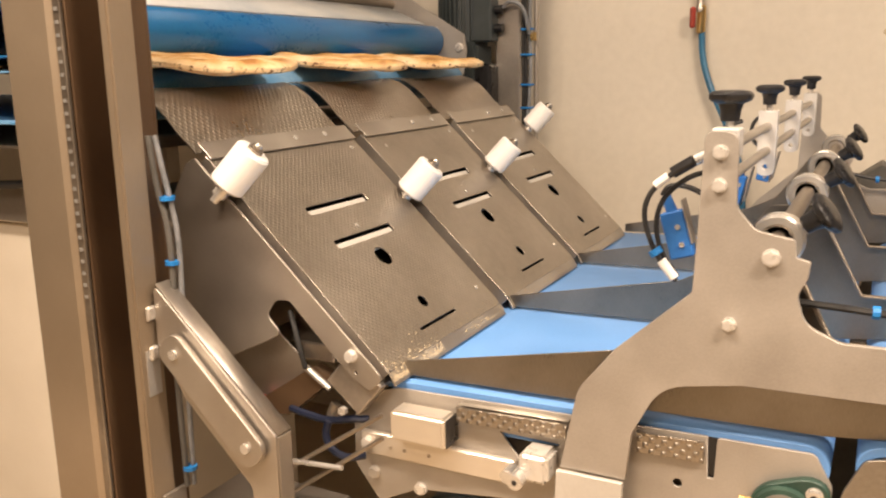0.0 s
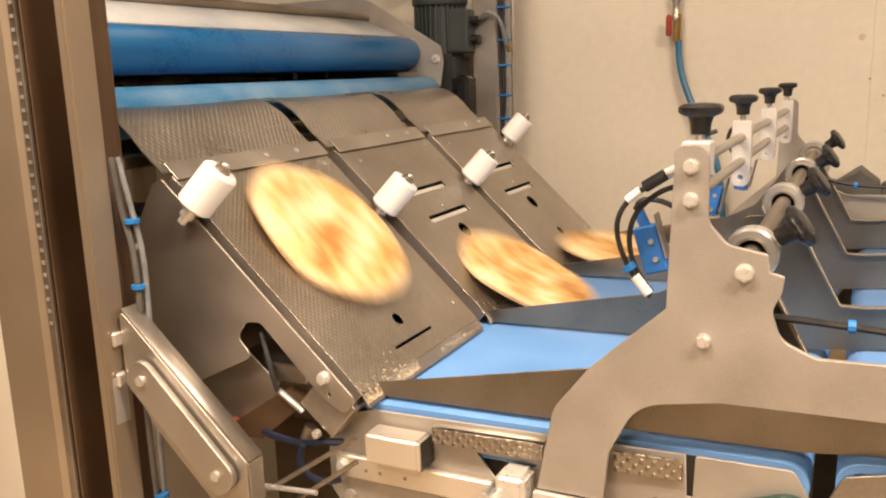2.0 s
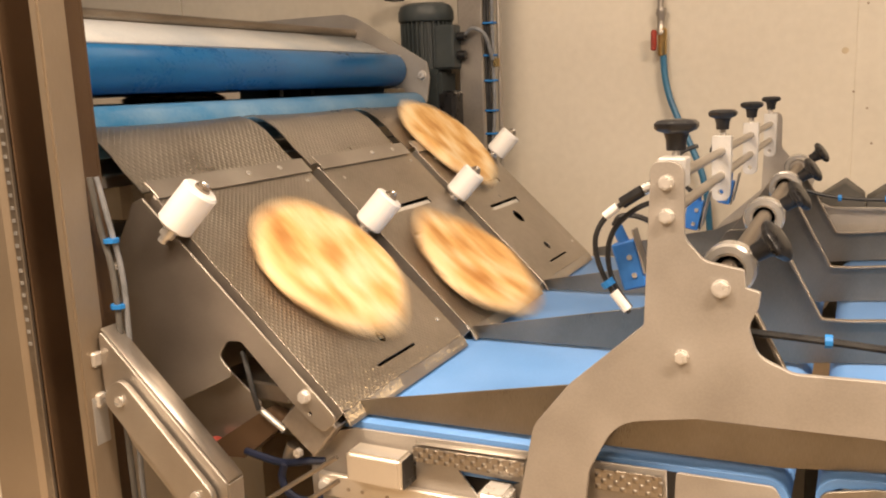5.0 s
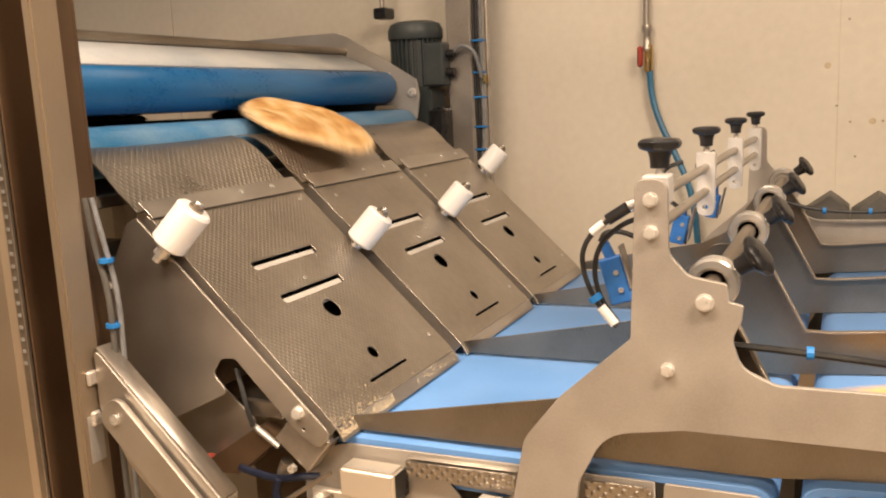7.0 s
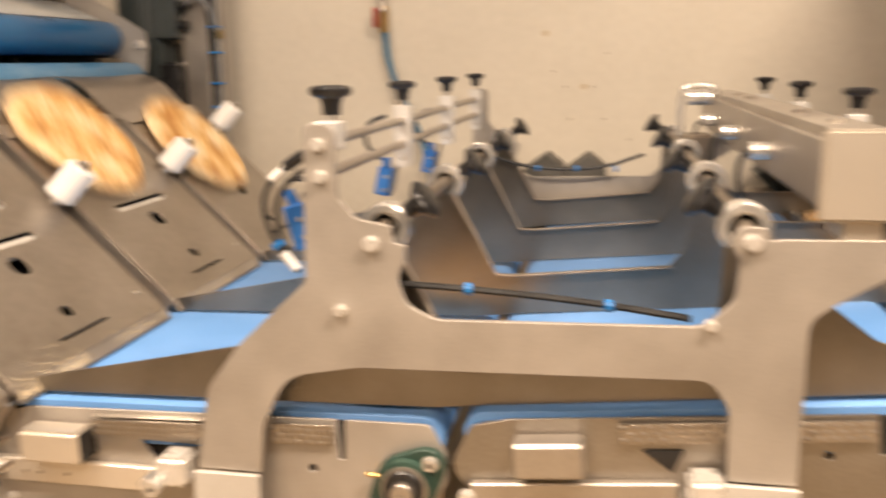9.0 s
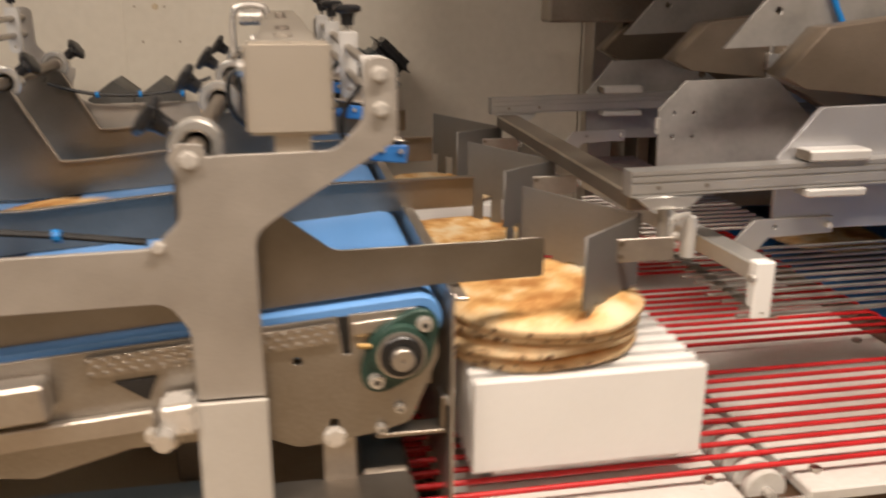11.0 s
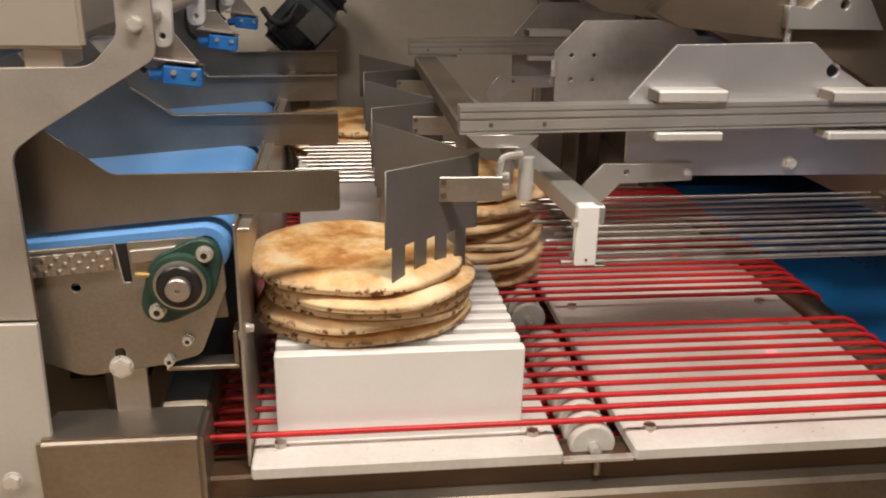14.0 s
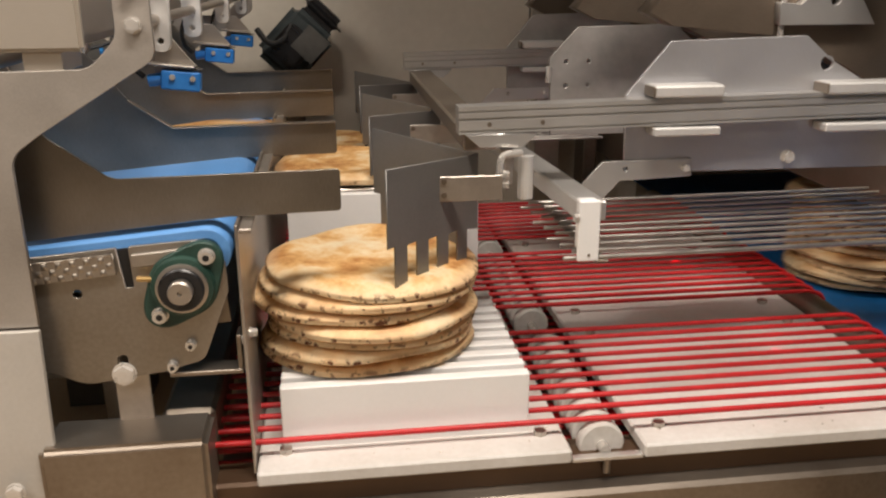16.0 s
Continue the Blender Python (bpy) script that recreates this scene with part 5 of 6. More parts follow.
def fork_plates():
    for i in range(3):
        y = 0.412 * i
        f = thing("fork_backstop", "bent grey steel backstop with a comb edge", "backstop", (0.95, 1.2 + y, 0.8), "fork backstops")
        a, b = Vector((0.873, 1.020)), Vector((1.012, 1.168))
        L = (b - a).length

        def comb(n0):
            pts = [(0, 0.998), (0, 0.896), (0.014, 0.896), (0.014, 0.839)]
            w = (L - 0.02) / 4
            x = 0.014
            for k in range(4):
                pts += [(x + w * 0.55, 0.836 - 0.004 * k), (x + w * 0.55, 0.892 - 0.004 * k)]
                if k < 3:
                    x += w
                    pts += [(x, 0.892 - 0.004 * k), (x, 0.836 - 0.004 * k)]
            pts += [(L, 0.875), (L, 0.985), (L * 0.9, 0.985)]
            return pts
        d = (b - a).normalized()
        ang = math.degrees(math.atan2(d.y, d.x))
        part("wing", sheet(comb(0), 0.003), FORKSTEEL, f, "", Matrix.Translation((a.x, a.y + y, 0)) @ pose(0, 0, 0, 0, 0, ang) @ pose(0, 0, 0, 90, 0, 0))
        part("wing", sheet(comb(0), 0.003), FORKSTEEL, f, "", Matrix.Translation((a.x, 2 * b.y - a.y + y, 0)) @ pose(0, 0, 0, 0, 0, -ang) @ pose(0, 0, 0, 90, 0, 0))
        tab = part("mount_tab", box(0.942, 1.035, 1.099 + y, 1.103 + y, 0.934, 0.968, 0.001), STEEL, f)
        for z in (0.945, 0.964):
            part("rivet", rod((0.955, 1.0995 + y, z - 0.002), (0.955, 1.097 + y, z - 0.002), 0.004, 10), DARKSTEEL, tab)
        if i == 0:
            part("hook", tube([(1.033, 1.115 + y, 0.93), (1.033, 1.115 + y, 0.985), (1.04, 1.115 + y, 0.992), (1.065, 1.125 + y, 0.992)], 0.005), SHINY, f)
        for z in (0.950, 0.964):
            part("bolt", rod((1.036, 1.116 + y, z), (1.046, 1.116 + y, z), 0.006, 6), SHINY, f)


FORKSTEEL = material("grey_sheet_steel", (0.20, 0.195, 0.185), (0.29, 0.28, 0.265), 5, (0.45, 0.6), 0.7, 0.00005, 300)


def pusher():
    p = thing("pusher_frame", "sliding frame of aluminium rails and grid rods", "pusher", (1.3, 1.6, 0.95))
    for y in (1.14, 1.97):
        own = Matrix.Translation((0.981, y, 1.035)) @ pose(0, 0, 0, 0, -1.0, 0)
        bm = bmesh.new()
        rim = [(0.0, -0.0165), (0.0, -0.0145), (0.0025, -0.0140), (0.0025, -0.0125), (0.0, -0.0120), (0.0, -0.0010), (0.003, -0.0005), (0.003, 0.0020), (0.0, 0.0025), (0.0, 0.0085), (0.0025, 0.0090), (0.0025, 0.0105), (0.0, 0.0110), (0.0, 0.016), (0.03, 0.016), (0.03, -0.0165)]
        ends = [[bm.verts.new((x, u, v * 1.15)) for u, v in rim] for x in (0, 1.05)]
        for k in range(16):
            bm.faces.new((ends[0][k], ends[0][(k + 1) % 16], ends[1][(k + 1) % 16], ends[1][k]))
        bm.faces.new(ends[0])
        bm.faces.new(ends[1][::-1])
        rail = part("rail", bm, ALU, p, "grooved aluminium rail", own)
        for x in (0.042, 0.116):
            part("rail_hole", rod((x, -0.0005, -0.0065), (x, 0.002, -0.0065), 0.0032, 12), DARKSTEEL, rail, "", own)
        yy, dz = y, 0.0
        for xa, xb in ((1.252, 1.354), (1.506, 1.625)):
            c = part("carriage", box(xa, xb, yy - 0.006, yy + 0.03, 1.060 + dz, 1.077 + dz, 0.003), PALEBLOCK, p, "pale linear carriage block")
            part("end_seal", box(xa - 0.003, xa - 0.0002, yy - 0.010, yy + 0.028, 1.062 + dz, 1.076 + dz, 0.001), DARKSTEEL, c)
            part("lower_block", box(xa + 0.003, xb - 0.002, yy - 0.008, yy + 0.028, 1.007 + dz, 1.019 + dz, 0.002), PALEBLOCK, c)
        side = [(1.228, 0.948), (1.224, 1.060, 0.006), (1.286, 1.134, 0.004), (1.487, 1.139, 0.01), (1.53, 1.104, 0.02), (1.60, 1.064, 0.03), (1.74, 1.054), (1.74, 0.945)]
        side = [(q[0], q[1] + dz, *q[2:]) for q in side]
        # One kind of plate: the near one coloured for glare, the far one for shade.
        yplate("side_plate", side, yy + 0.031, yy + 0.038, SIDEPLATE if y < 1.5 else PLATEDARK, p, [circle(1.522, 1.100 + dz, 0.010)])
        bolt(p, 1.478, yy + 0.031, 0.965, 0.009)
        yplate("rod_bracket", [(1.162, 0.932), (1.194, 0.967, 0.003), (1.327, 0.968, 0.003), (1.328, 0.942, 0.003), (1.220, 0.938), (1.192, 0.907, 0.002), (1.172, 0.909)], yy + 0.024, yy + 0.030, ALU, p, [circle(1.228, 0.955, 0.004, 10)])
        bolt(p, 1.317, yy + 0.024, 0.955, 0.0055, washer=False)
        yplate("rail_foot", [(0.990, 1.016 + dz), (1.09, 1.016 + dz), (1.07, 0.998 + dz), (1.01, 0.998 + dz)], yy - 0.004, yy + 0.02, ALU, p)
    m = thing("middle_plate", "grey steel plate with four drilled holes", "plate", (1.33, 1.585, 0.95))
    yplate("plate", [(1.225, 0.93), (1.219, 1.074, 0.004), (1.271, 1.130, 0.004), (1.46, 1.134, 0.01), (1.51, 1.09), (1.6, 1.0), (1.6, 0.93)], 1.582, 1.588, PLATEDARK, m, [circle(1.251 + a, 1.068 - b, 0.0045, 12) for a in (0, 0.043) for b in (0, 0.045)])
    part("edge_bolt", rod((1.217, 1.579, 1.03), (1.217, 1.579, 1.06), 0.005, 10), SHINY, m)
    part("cross_beam", box(0.992, 1.042, 1.172, 1.965, 0.988, 1.0155, 0.003), DARKSTEEL, p, "dull flat bar that joins both rails")
    # cross bar with grid rods
    part("rod_bar", box(-0.020, 0.018, 0, 1.05, 0.913, 0.940, 0.002), ALU, p, "square bar that carries the rods", Matrix.Translation((1.147, 1.05, 0)) @ pose(0, 0, 0, 0, 0, 3.5))
    made = []
    for i in range(3):
        lane = 0.412 * i
        q = thing("rod_grid", "comb of thin steel rods that catches bread above the lift", "rod grid", (0, 0, 0), "rod grids")
        for k in range(11):
            y = 1.036 + lane + 0.0285 * k
            part("grid_rod", rod((1.104 + 0.010 * ((k * 5) % 3), y, 0.868), (1.72 if i == 0 else 1.42, y, 0.872 if i == 0 else 0.870), 0.0036 if k == 0 else 0.0030, 10), DULLROD, q)
        part("clamp_bar", box(1.145, 1.165, 1.032 + lane, 1.325 + lane, 0.862, 0.8645, 0.0005), DARKSTEEL, q)
        made.append(q)
        if i == 0:
            h = part("rod_holder", box(1.120, 1.149, 1.025, 1.031, 0.866, 0.948, 0.002), WHITE, p, "white plastic rod holder")
            part("holder_back", box(1.122, 1.147, 1.0312, 1.048, 0.880, 0.947, 0.002), WHITE, h)
            part("screw", rod((1.120, 1.028, 0.925), (1.114, 1.028, 0.925), 0.0055, 6), SHINY, h)
            part("screw", rod((1.135, 1.025, 0.875), (1.135, 1.0242, 0.875), 0.002, 8), DARKSTEEL, h)
            part("buffer", rod((1.075, 1.14, 0.925), (1.075, 1.14, 0.985), 0.011, 16), PALEBLOCK, p, "pale plastic buffer")
            part("buffer", rod((1.058, 1.19, 0.935), (1.058, 1.19, 0.985), 0.010, 16), PALEBLOCK, p, "pale plastic buffer")
    b = thing("rod_end_beam", "dark steel beam at the grid rods' far end", "beam", (1.72, 1.6, 0.9))
    part("beam", box(1.725, 1.775, 1.0, 2.25, 0.84, 0.96, 0.004), DARKSTEEL, b)
    return made


DULLROD = material("dull_rod_steel", (0.31, 0.29, 0.265), (0.44, 0.415, 0.385), 20, (0.28, 0.42), 0.92)
# Pale bluish tone stands in for a lamp's glare on the near plate.
SIDEPLATE = material("glare_steel_plate", (0.52, 0.52, 0.545), (0.74, 0.74, 0.765), 4, (0.28, 0.46), 0.72, 0.00008, 60, (60, 4, 2))
PLATEDARK = material("dull_and_shaded_plate", (0.36, 0.35, 0.33), (0.52, 0.50, 0.48), 9, (0.34, 0.48), 0.6, 0.00006, 80)


BROWNSTEEL = material("brown_steel", (0.17, 0.135, 0.10), (0.30, 0.245, 0.19), 5, (0.32, 0.48), 0.6, 0.0001, 60, (2, 30, 2))


def upper_machine():
    u = thing("overhead_stacker", "overhead stacker frame of dark steel beams and plates", "machine", (1.7, 1.7, 1.1))
    part("rear_post", box(1.42, 1.50, 2.50, 2.58, 0, 2.6, 0.004), STEEL, u)
    part("rear_post", box(1.56, 1.60, 2.45, 2.55, 0, 2.6, 0.004), DARKSTEEL, u)
    part("rear_cabinet", box(1.62, 2.6, 2.2, 2.55, 0.7, 2.0, 0.006), DARKSTEEL, u)
    for y, dz in ((1.30, -0.028), (1.70, -0.036), (2.10, -0.044)):
        line = [(1.30, 1.195 + dz), (1.37, 1.27 + dz, 0.01), (1.62, 1.30 + dz), (2.3, 1.25 + dz), (2.3, 0.98 + dz), (1.72, 1.06 + dz), (1.62, 1.115 + dz), (1.53, 1.155 + dz), (1.34, 1.174 + dz)]
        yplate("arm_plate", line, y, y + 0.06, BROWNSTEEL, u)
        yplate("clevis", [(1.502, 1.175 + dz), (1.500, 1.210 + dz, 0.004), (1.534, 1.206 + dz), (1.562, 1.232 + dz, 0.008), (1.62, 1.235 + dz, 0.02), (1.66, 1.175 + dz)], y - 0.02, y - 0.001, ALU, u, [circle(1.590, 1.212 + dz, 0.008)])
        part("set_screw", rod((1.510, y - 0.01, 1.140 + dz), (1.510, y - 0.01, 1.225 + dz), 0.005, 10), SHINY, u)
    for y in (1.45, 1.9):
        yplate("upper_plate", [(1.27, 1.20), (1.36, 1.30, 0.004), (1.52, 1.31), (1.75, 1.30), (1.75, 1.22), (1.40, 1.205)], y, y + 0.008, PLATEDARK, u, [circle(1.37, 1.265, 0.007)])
    part("top_beam", box(1.15, 2.4, 2.08, 2.16, 1.22, 1.30, 0.004), DARKSTEEL, u)
    # Unseen sheet added to keep light off the back wall and far lanes.
    part("unseen_shade_cover", box(0.86, 2.6, 1.30, 2.5, 1.68, 1.70, 0.003), STEEL, u)
    part("top_beam", box(1.60, 1.68, 1.1, 2.2, 1.26, 1.36, 0.004), STEEL, u)
    part("shroud", box(1.75, 2.4, 1.25, 2.18, 1.08, 1.40, 0.01), BROWNSTEEL, u)
    rnd = random.Random(9)
    for k in range(9):
        mat = (TIE, HOSE, CABLEGREY, RUBBER, TIE)[k % 5]
        y, up = 1.44 + 0.022 * k, 0.009 * ((k * 4) % 9)
        part("hose", tube([(1.44, y, 1.34 + up), (1.497, y, 1.225 + up), (1.56, y, 1.188 + up), (1.64, y, 1.176 + up), (1.727, y, 1.184 + up), (1.81, y, 1.20 + up), (1.95, y - 0.05, 1.26 + up)], rnd.choice((0.004, 0.0055))), mat, u)
    g = thing("gear_motor", "black gear motor tilted above the far belt end", "motor", (0.72, 2.35, 0.9))
    turn = Matrix.Translation((0.735, 2.42, 1.055)) @ pose(0, 0, 0, 0, -46, 0)
    part("body", box(-0.10, 0.07, -0.08, 0.08, -0.07, 0.07, 0.02, None, 3), MOTOR, g, "", turn)
    part("terminal_box", box(-0.07, 0.03, -0.11, -0.081, -0.04, 0.05, 0.012, None, 2), BLACK, g, "", turn)
    part("nameplate", box(-0.02, 0.055, -0.1125, -0.1115, -0.06, 0.01, 0.0), HOOD, g, "dull blank plate", turn)
    part("fan_cover", box(0.071, 0.115, -0.075, 0.075, -0.065, 0.065, 0.02, None, 3), BLACK, g, "", turn)
    part("foot", box(0.62, 0.74, 2.36, 2.48, 0.0, 0.97, 0.006), DARKSTEEL, g)
    part("cable", tube([(0.63, 2.32, 1.09), (0.66, 2.30, 1.05), (0.70, 2.31, 1.06), (0.72, 2.33, 1.10)], 0.008), RUBBER, g)


# ---- breads ----
def bread_mesh(seed):
    bm = bmesh.new()
    rnd = random.Random(seed)
    ph = [rnd.uniform(0, 6.28) for _ in range(6)]
    seg, rings = 84, 15
    R = 0.154

    def prof(f, top):
        puff = (1 - f ** 13) ** 0.5
        dish = 0.0042 * math.exp(-((f - 0.80) / 0.16) ** 2)
        return ((0.0078 if top else -0.0090) + (dish if top else -dish * 0.6)) * puff

    grid = {}
    for top in (1, 0):
        for k in range(rings + 1):
            f = math.sin(math.pi / 2 * k / rings)
            for i in range(seg if k else 1):
                a = 2 * math.pi * i / seg
                edge = R * (1 + 0.022 * math.sin(2 * a + ph[0]) + 0.014 * math.sin(3 * a + ph[1]) + 0.008 * math.sin(7 * a + ph[2]))
                if k == rings:
                    edge *= 0.984 + 0.008 * math.sin(4 * a + ph[5])
                x, y = edge * f * math.cos(a), edge * f * math.sin(a)
                wav = 0.0032 * f * f * math.sin(2 * a + ph[3]) + 0.0020 * f * f * math.sin(3 * a + ph[4]) + 0.0012 * f * f * math.sin(5 * a + ph[1]) - 0.004 * f ** 3
                lump = 0.006 * noise.noise(Vector((x * 14 + seed, y * 14, top * 3.0)))
                fold = 0.0016 * noise.noise(Vector((math.cos(a) * 9 + seed, math.sin(a) * 9, 5.0 + top))) * max(0.0, f - 0.55) / 0.45
                z = prof(f, top) + wav + (lump + fold) * (1 - f ** 8)
                if k == rings:
                    if not top:
                        grid[0, k, i] = grid[1, k, i]
                        continue
                grid[top, k, i] = bm.verts.new((x, y, z))
    for top in (1, 0):
        for k in range(rings):
            for i in range(seg):
                j = (i + 1) % seg
                if k == 0:
                    f = (grid[top, 0, 0], grid[top, 1, i], grid[top, 1, j])
                else:
                    f = (grid[top, k, i], grid[top, k + 1, i], grid[top, k + 1, j], grid[top, k, j])
                bm.faces.new(f if top else f[::-1])
    me = bpy.data.meshes.new("flatbread")
    bmesh.ops.recalc_face_normals(bm, faces=bm.faces)
    bm.to_mesh(me)
    bm.free()
    me.materials.append(BREAD)
    me.shade_smooth()
    return me


CENTRE = (1.192, 1.604, 2.016)
TIMES = (
    (-1.35, 0.25, 1.635, 3.25, 4.60, 5.93, 7.94, 9.23, 11.80, 13.10, 14.40, 15.8),
    (-1.30, 0.22, 1.50, 2.90, 4.55, 6.90, 8.72, 10.0, 11.3, 13.34, 14.75),
    (-1.30, 0.20, 1.43, 2.90, 4.75, 6.20, 7.58, 8.69, 10.0, 11.3, 12.5, 13.7, 15.2),
)
# seconds after tipping over the edge, x, height over the surface, lean in degrees
SLIDE = ((-0.9, -1.610, 1.346, 0), (-0.30, -1.245, 1.346, 0), (0.0, -1.045, 1.346, 5), (0.10, -0.985, 1.318, 24), (0.20, -0.915, 1.262, 40), (0.28, -0.830, 1.182, 44), (0.36, -0.730, 1.085, 44),
         (0.45, -0.615, 0.985, 40), (0.53, -0.500, 0.915, 20), (0.62, -0.390, 0.895, 3), (0.75, -0.235, 0.890, -1))
SPEED1, SPEED2 = 1.25, 2.05
TABLE = 0.655


def arrival(x):
    """Seconds from tipping over the edge until a bread's middle is at x on the belts."""
    return 0.75 + (min(x, 0.1) + 0.235) / SPEED1 + max(0, x - 0.1) / SPEED2


def lean_pose(x, y, z, lean, turn):
    return pose(x, y, z, 0, lean, 0) @ pose(0, 0, 0, 0, 0, turn)


def bread_rows(lane, t0, rest, turn):
    """Rows of one bread: along the upper belt, down the slide, over both belts and onto its stack."""
    rnd = random.Random(int(t0 * 100) + lane)
    y = CENTRE[lane] + rnd.uniform(-0.008, 0.008)
    rows = []
    if t0 > 0.9:
        rows.append((0.0, pose(-1.245 - 0.608 * (t0 - 0.30), y, 1.346, 0, 0, turn)))
    # one bread of the far lane tips over on its edge at the slide's foot
    tumble = lane == 2 and 4.7 < t0 < 4.8
    way = SLIDE[:6] + ((0.40, -0.70, 1.12, 60), (0.55, -0.614, 1.038, 86), (0.66, -0.56, 0.985, 110), (0.75, -0.47, 0.955, 146), (0.86, -0.41, 0.910, 168), (0.98, -0.31, 0.895, 178)) if tumble else SLIDE
    if tumble:
        rows = [(0.0, pose(-1.245 - 0.608 * (t0 - 0.30), y, 1.346))]
        turn = 0
    # two breads slide down more slowly
    slow = lane == 1 and 6.85 < t0 < 7.0 or lane == 0 and 7.9 < t0 < 8.0
    for d, x, z, lean in way:
        d = 0.1 + (d - 0.1) * (1.34 if lane else 1.17) if slow and d > 0.1 else d
        if t0 + d > (rows[-1][0] + 0.03 if rows else -9):
            tilt = 26 if tumble and lean == 146 else 0
            rows.append((t0 + d, pose(x, y, z, tilt, 0, 0) @ lean_pose(0, 0, 0, lean, turn)))
    for x in (0.0, 0.12, 0.30, 0.56, 0.66):
        if tumble:
            rows.append((t0 + 0.26 + arrival(x), lean_pose(x, y, belt_z(x) + 0.013, 180 - TILT2, 0)))
            continue
        d = arrival(x) + (0.16 if slow else 0)
        rows.append((t0 + d, lean_pose(x, y, belt_z(x) + 0.013, -TILT2 if x > 0.1 else -1, turn)))
    land = t0 + arrival(0.66) + (0.16 if slow else 0)
    if tumble:
        land = t0 + 0.26 + arrival(0.66)
        return rows + [(land + 0.1, lean_pose(0.8, y, 0.955, 182, 0))], land + 0.22
    rows.append((land + 0.07, lean_pose(0.765, y, 0.960, 14, turn)))
    rows.append((land + 0.15, lean_pose(0.842, y, max(0.90, rest(land + 0.2) + 0.03), 18, turn + 3)))
    return rows, land + 0.22


def stops(t, steps):
    """The height of a lift that goes down in short steps."""
    z = steps[0][1]
    for a, v in steps:
        if t >= a:
            z = v
    return z


def lowering(lane, base, end):
    """A lift that drops by one bread's height after each landing."""
    z = 0.842 - 0.0196 * base
    out = [(-5, z)]
    for t0 in TIMES[lane]:
        t = t0 + 1.58
        if 6.0 < t < end:
            z = max(0.66, z - 0.0196)
            out.append((t, z))
    return tuple(out)


LIFT = (
    ((-5, 0.855), (0.0, 0.855), (8.0, 0.835), (9.62, 0.816), (10.95, 0.795), (11.6, 0.775), (13.25, 0.754), (14.60, 0.733), (15.82, 0.714)),
    lowering(1, 5, 12.9) + ((12.95, 0.635), (14.75, 0.70), (14.87, 0.78), (14.99, 0.85), (15.5, 0.866)),
    ((-5, 0.85), (10.3, 0.832), (11.6, 0.813), (12.9, 0.795), (14.1, 0.776), (15.3, 0.757)),
)


def lifts():
    made = []
    for i in range(3):
        y0 = 1.026 + 0.412 * i
        b = thing("lift_comb", "white plastic comb of upright slats carrying bread", "lift", (0, 0, 0), "lift combs")
        slat = box(0.729, 1.060, -0.0085, 0.0085, -0.135, 0.0, 0.0015)
        me = bpy.data.meshes.new("slat")
        slat.to_mesh(me)
        slat.free()
        me.materials.append(WHITE)
        for k in range(10):
            part("slat", me, None, b, "", Matrix.Translation((0, y0 + 0.0085 + 0.0325 * k - 0.008, 0)))
        part("carrier", box(0.76, 1.03, y0, y0 + 0.30, -0.145, -0.136, 0.001), WHITE, b)
        made.append(b)
    return made


room()
light_fittings()
slides()
flap_relief()
flaps()
slide_rollers()
slide_housing()
frame_posts()
gusset()
upper_rollers()
gear_motor()
back_post()
air_valve()
conveyors()
tower_plate()
dividers()
shafts()
box_beam()
lane_cables()
base_frame()
stacker()
outfeed()
spot_sensors()
fork_plates()
GRIDS = pusher()
upper_machine()
BREADS = [bread_mesh(s) for s in (3, 7, 11, 19, 23)]
COMBS = lifts()
THICK = 0.0186


def flatbread(name_seed):
    return solo("flatbread", BREADS[name_seed % 5], None, "round puffed flatbread, golden with brown scorch marks", "flatbread", "flatbreads")


def lift_rows(steps):
    rows, z = [(0.0, pose(0, 0, stops(0, steps)))], stops(0, steps)
    for a, v in steps:
        if 0 < a < 15.9:
            if a > rows[-1][0] + 0.05:
                rows.append((a, pose(0, 0, z)))
            rows.append((a + 0.12, pose(0, 0, v)))
            z = v
    rows.append((16.0, pose(0, 0, z)))
    return rows


RIDE = ((13.6, 0.90), (13.8, 0.968), (14.0, 1.055), (14.5, 1.265), (15.0, 1.48), (15.5, 1.69), (16.0, 1.92))


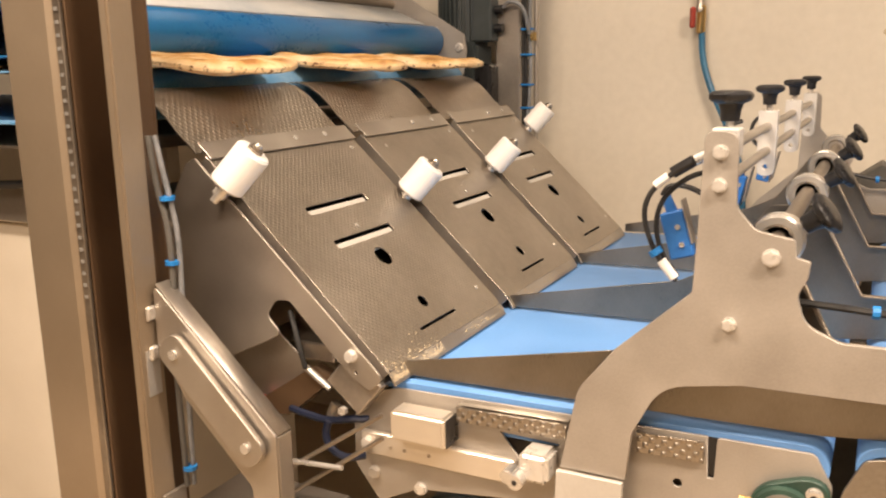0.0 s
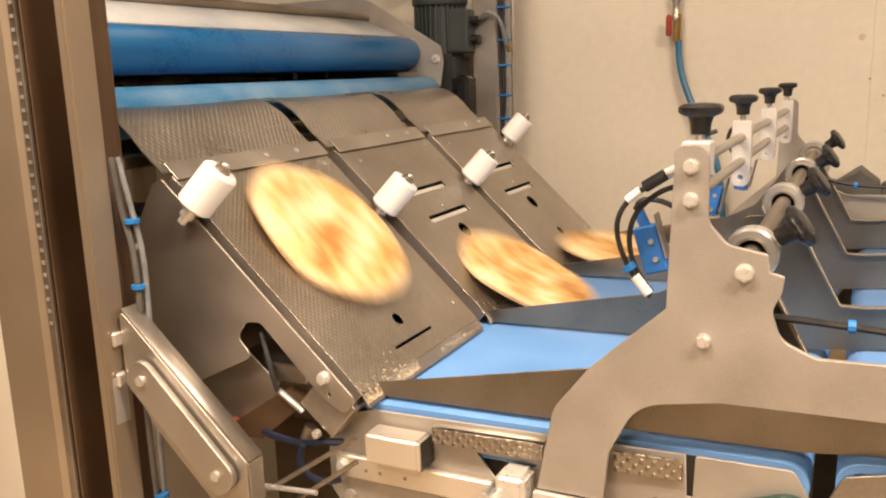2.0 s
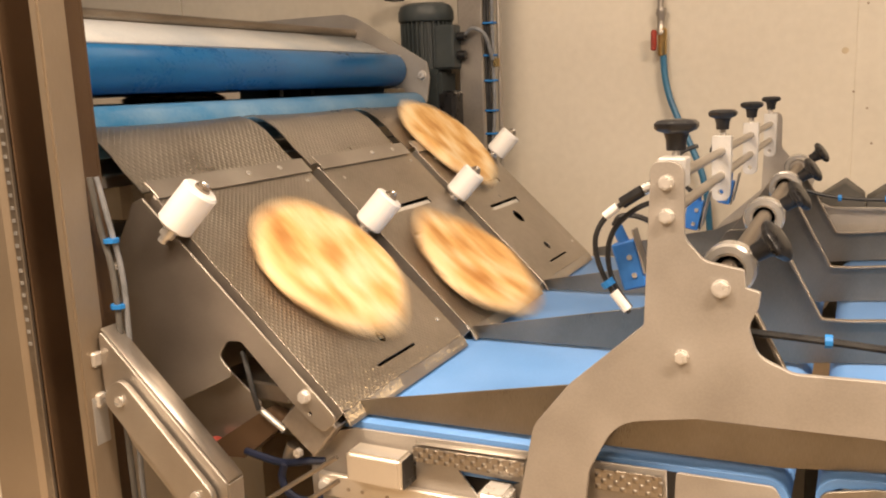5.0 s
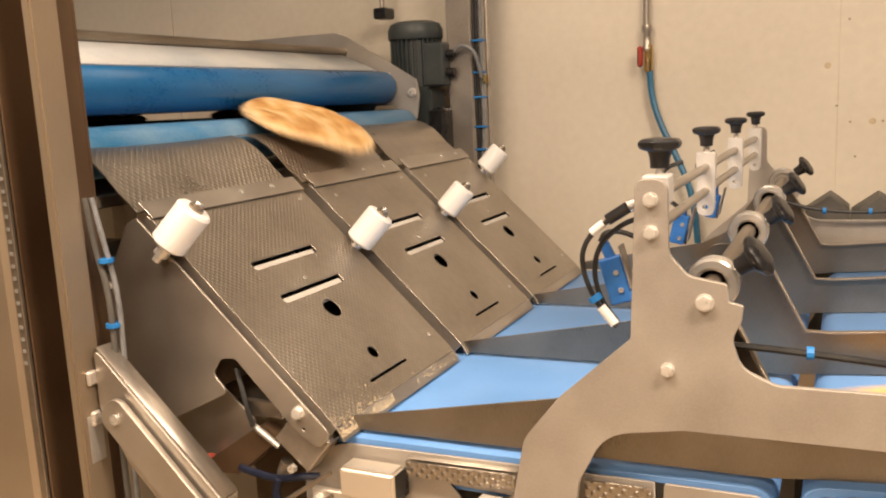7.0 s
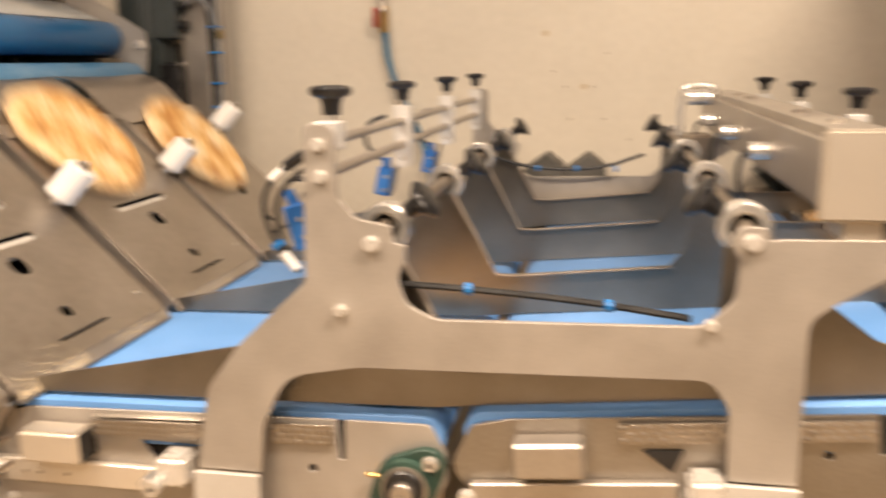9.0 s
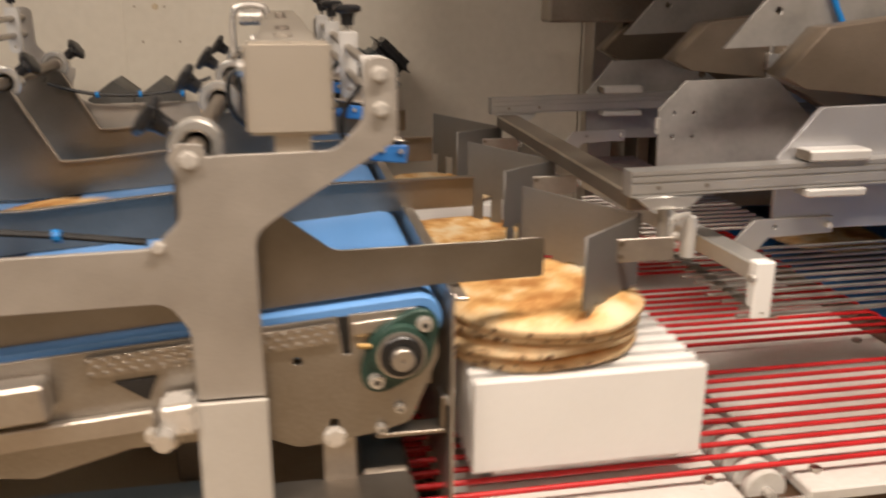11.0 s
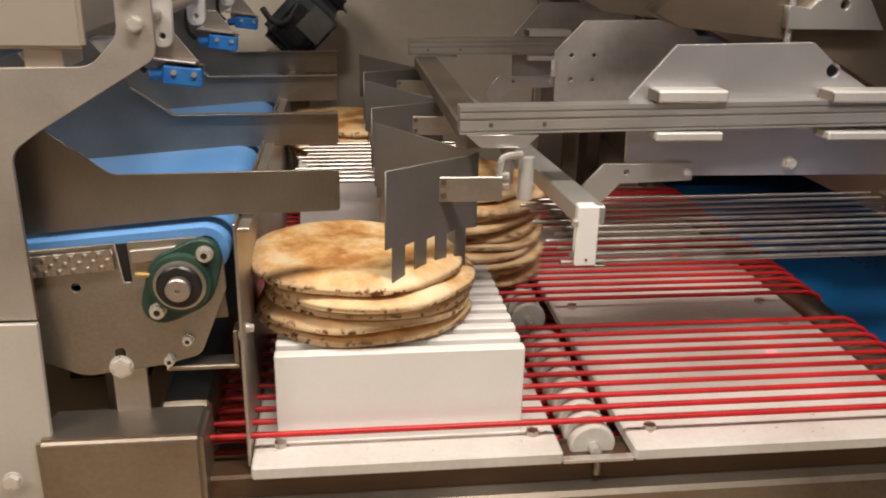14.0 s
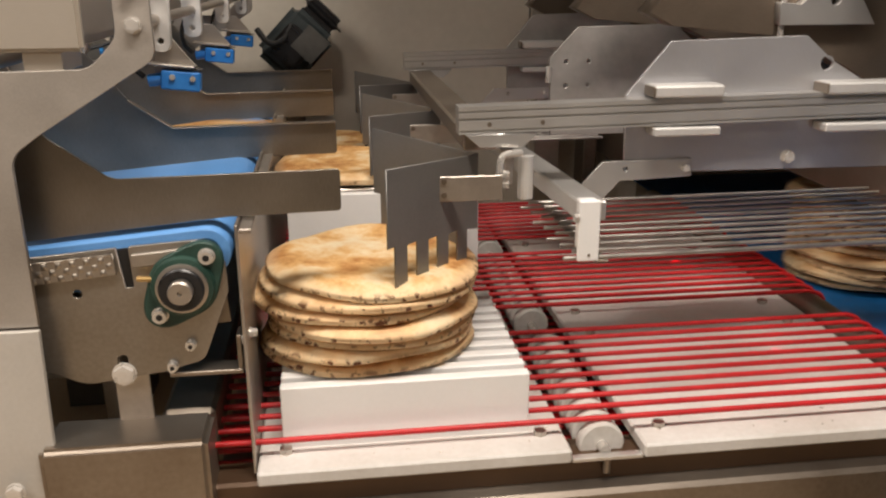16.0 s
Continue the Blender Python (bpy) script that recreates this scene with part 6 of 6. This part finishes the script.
def motions():
    for comb, steps in zip(COMBS, LIFT):
        walk(comb, lift_rows(steps))
    # the middle lane's rods slide in over the lift while its stack leaves
    walk(GRIDS[1], [(0.0, pose(0, 0, 0)), (13.22, pose(0, 0, 0)), (13.38, pose(-0.20, 0, 0)), (13.55, pose(-0.365, 0, 0)), (16.0, pose(-0.365, 0, 0))])
    for lane in range(3):
        steps, level, fresh = LIFT[lane], 0, False
        for k in range((2, 5, 0)[lane]):
            # breads that lie on each stack from the start
            b = flatbread(k + lane)
            put_on_stack(b, lane, 67 * k + 31 * lane, 0.012 + THICK * level, 0.0, steps, [], 0.011 * math.sin(3 * k + lane), 0.009 * math.cos(5 * k))
            level += 1
        for k, t0 in enumerate(TIMES[lane]):
            b = flatbread(k * 2 + lane)
            turn = 83 * k + 41 * lane
            if lane == 1 and t0 + arrival(0.66) + 0.22 >= 12.9 and not fresh:
                level, fresh = 0, True
            if fresh:
                # caught by the rods until the lift is back
                steps = ((-5, 0.872),)
            off = 0.012 + THICK * level
            rows, land = bread_rows(lane, t0, lambda t: stops(t, steps) + off, turn)
            if land < (7.6, 6.0, 9.5)[lane]:
                # leaves with an earlier stack, over the table and onto the cross conveyor
                z = 0.665 + THICK * (k % 5)
                rows += [(land, pose(0.88, CENTRE[lane], stops(land, steps) + off, 0, 0, turn)), (land + 0.5, pose(0.90, CENTRE[lane], z, 0, 0, turn)), (land + 1.5, pose(1.5, CENTRE[lane], z, 0, 0, turn)),
                         (land + 2.2, pose(2.1, CENTRE[lane], z - 0.03, 0, 0, turn)), (max(land + 3.4, 9.0), pose(2.1 + 0.02 * lane, -0.2 - 0.02 * k, z - 0.03, 0, 0, turn))]
                finish(b, rows)
                continue
            put_on_stack(b, lane, turn, off, land, steps, rows, 0.012 * math.sin(2 * k + 1), 0.010 * math.cos(3 * k))
            level += 1


def finish(b, rows):
    """Keys a bread's rows, cut to the clip."""
    rows = [r for r in rows if 0 <= r[0] <= 16.0] if rows[0][0] < 0 else [r for r in rows if r[0] <= 16.0]
    if not rows:
        return
    if rows[0][0] > 0:
        rows.insert(0, (0.0, rows[0][1]))
    if rows[-1][0] < 16.0:
        rows.append((16.0, rows[-1][1]))
    walk(b, rows)


def put_on_stack(b, lane, turn, off, land, steps, rows, dx, dy):
    x, y = 0.851 + dx, CENTRE[lane] - (0.026 if lane == 0 else 0.012) + dy
    rides = lane == 1 and land < 12.9

    def at(t):
        return pose(x, y, max(stops(t, steps), TABLE) + off, 1.3 * math.sin(turn), 1.2 * math.cos(1.7 * turn), turn + 4)
    rows = list(rows) + [(land, at(land))]
    for a, v in steps:
        if a > land + 0.02 and a < (13.0 if rides else 15.85):
            rows += [(a, at(a - 0.01)), (a + 0.12, at(a))]
    if rides:
        rows.append((13.25, at(13.0)))
        rows += [(t, pose(xx + dx, y, TABLE + off - (0.045 if xx > 1.85 else 0.0), 0, 0, turn + 4)) for t, xx in RIDE]
    finish(b, rows)


motions()
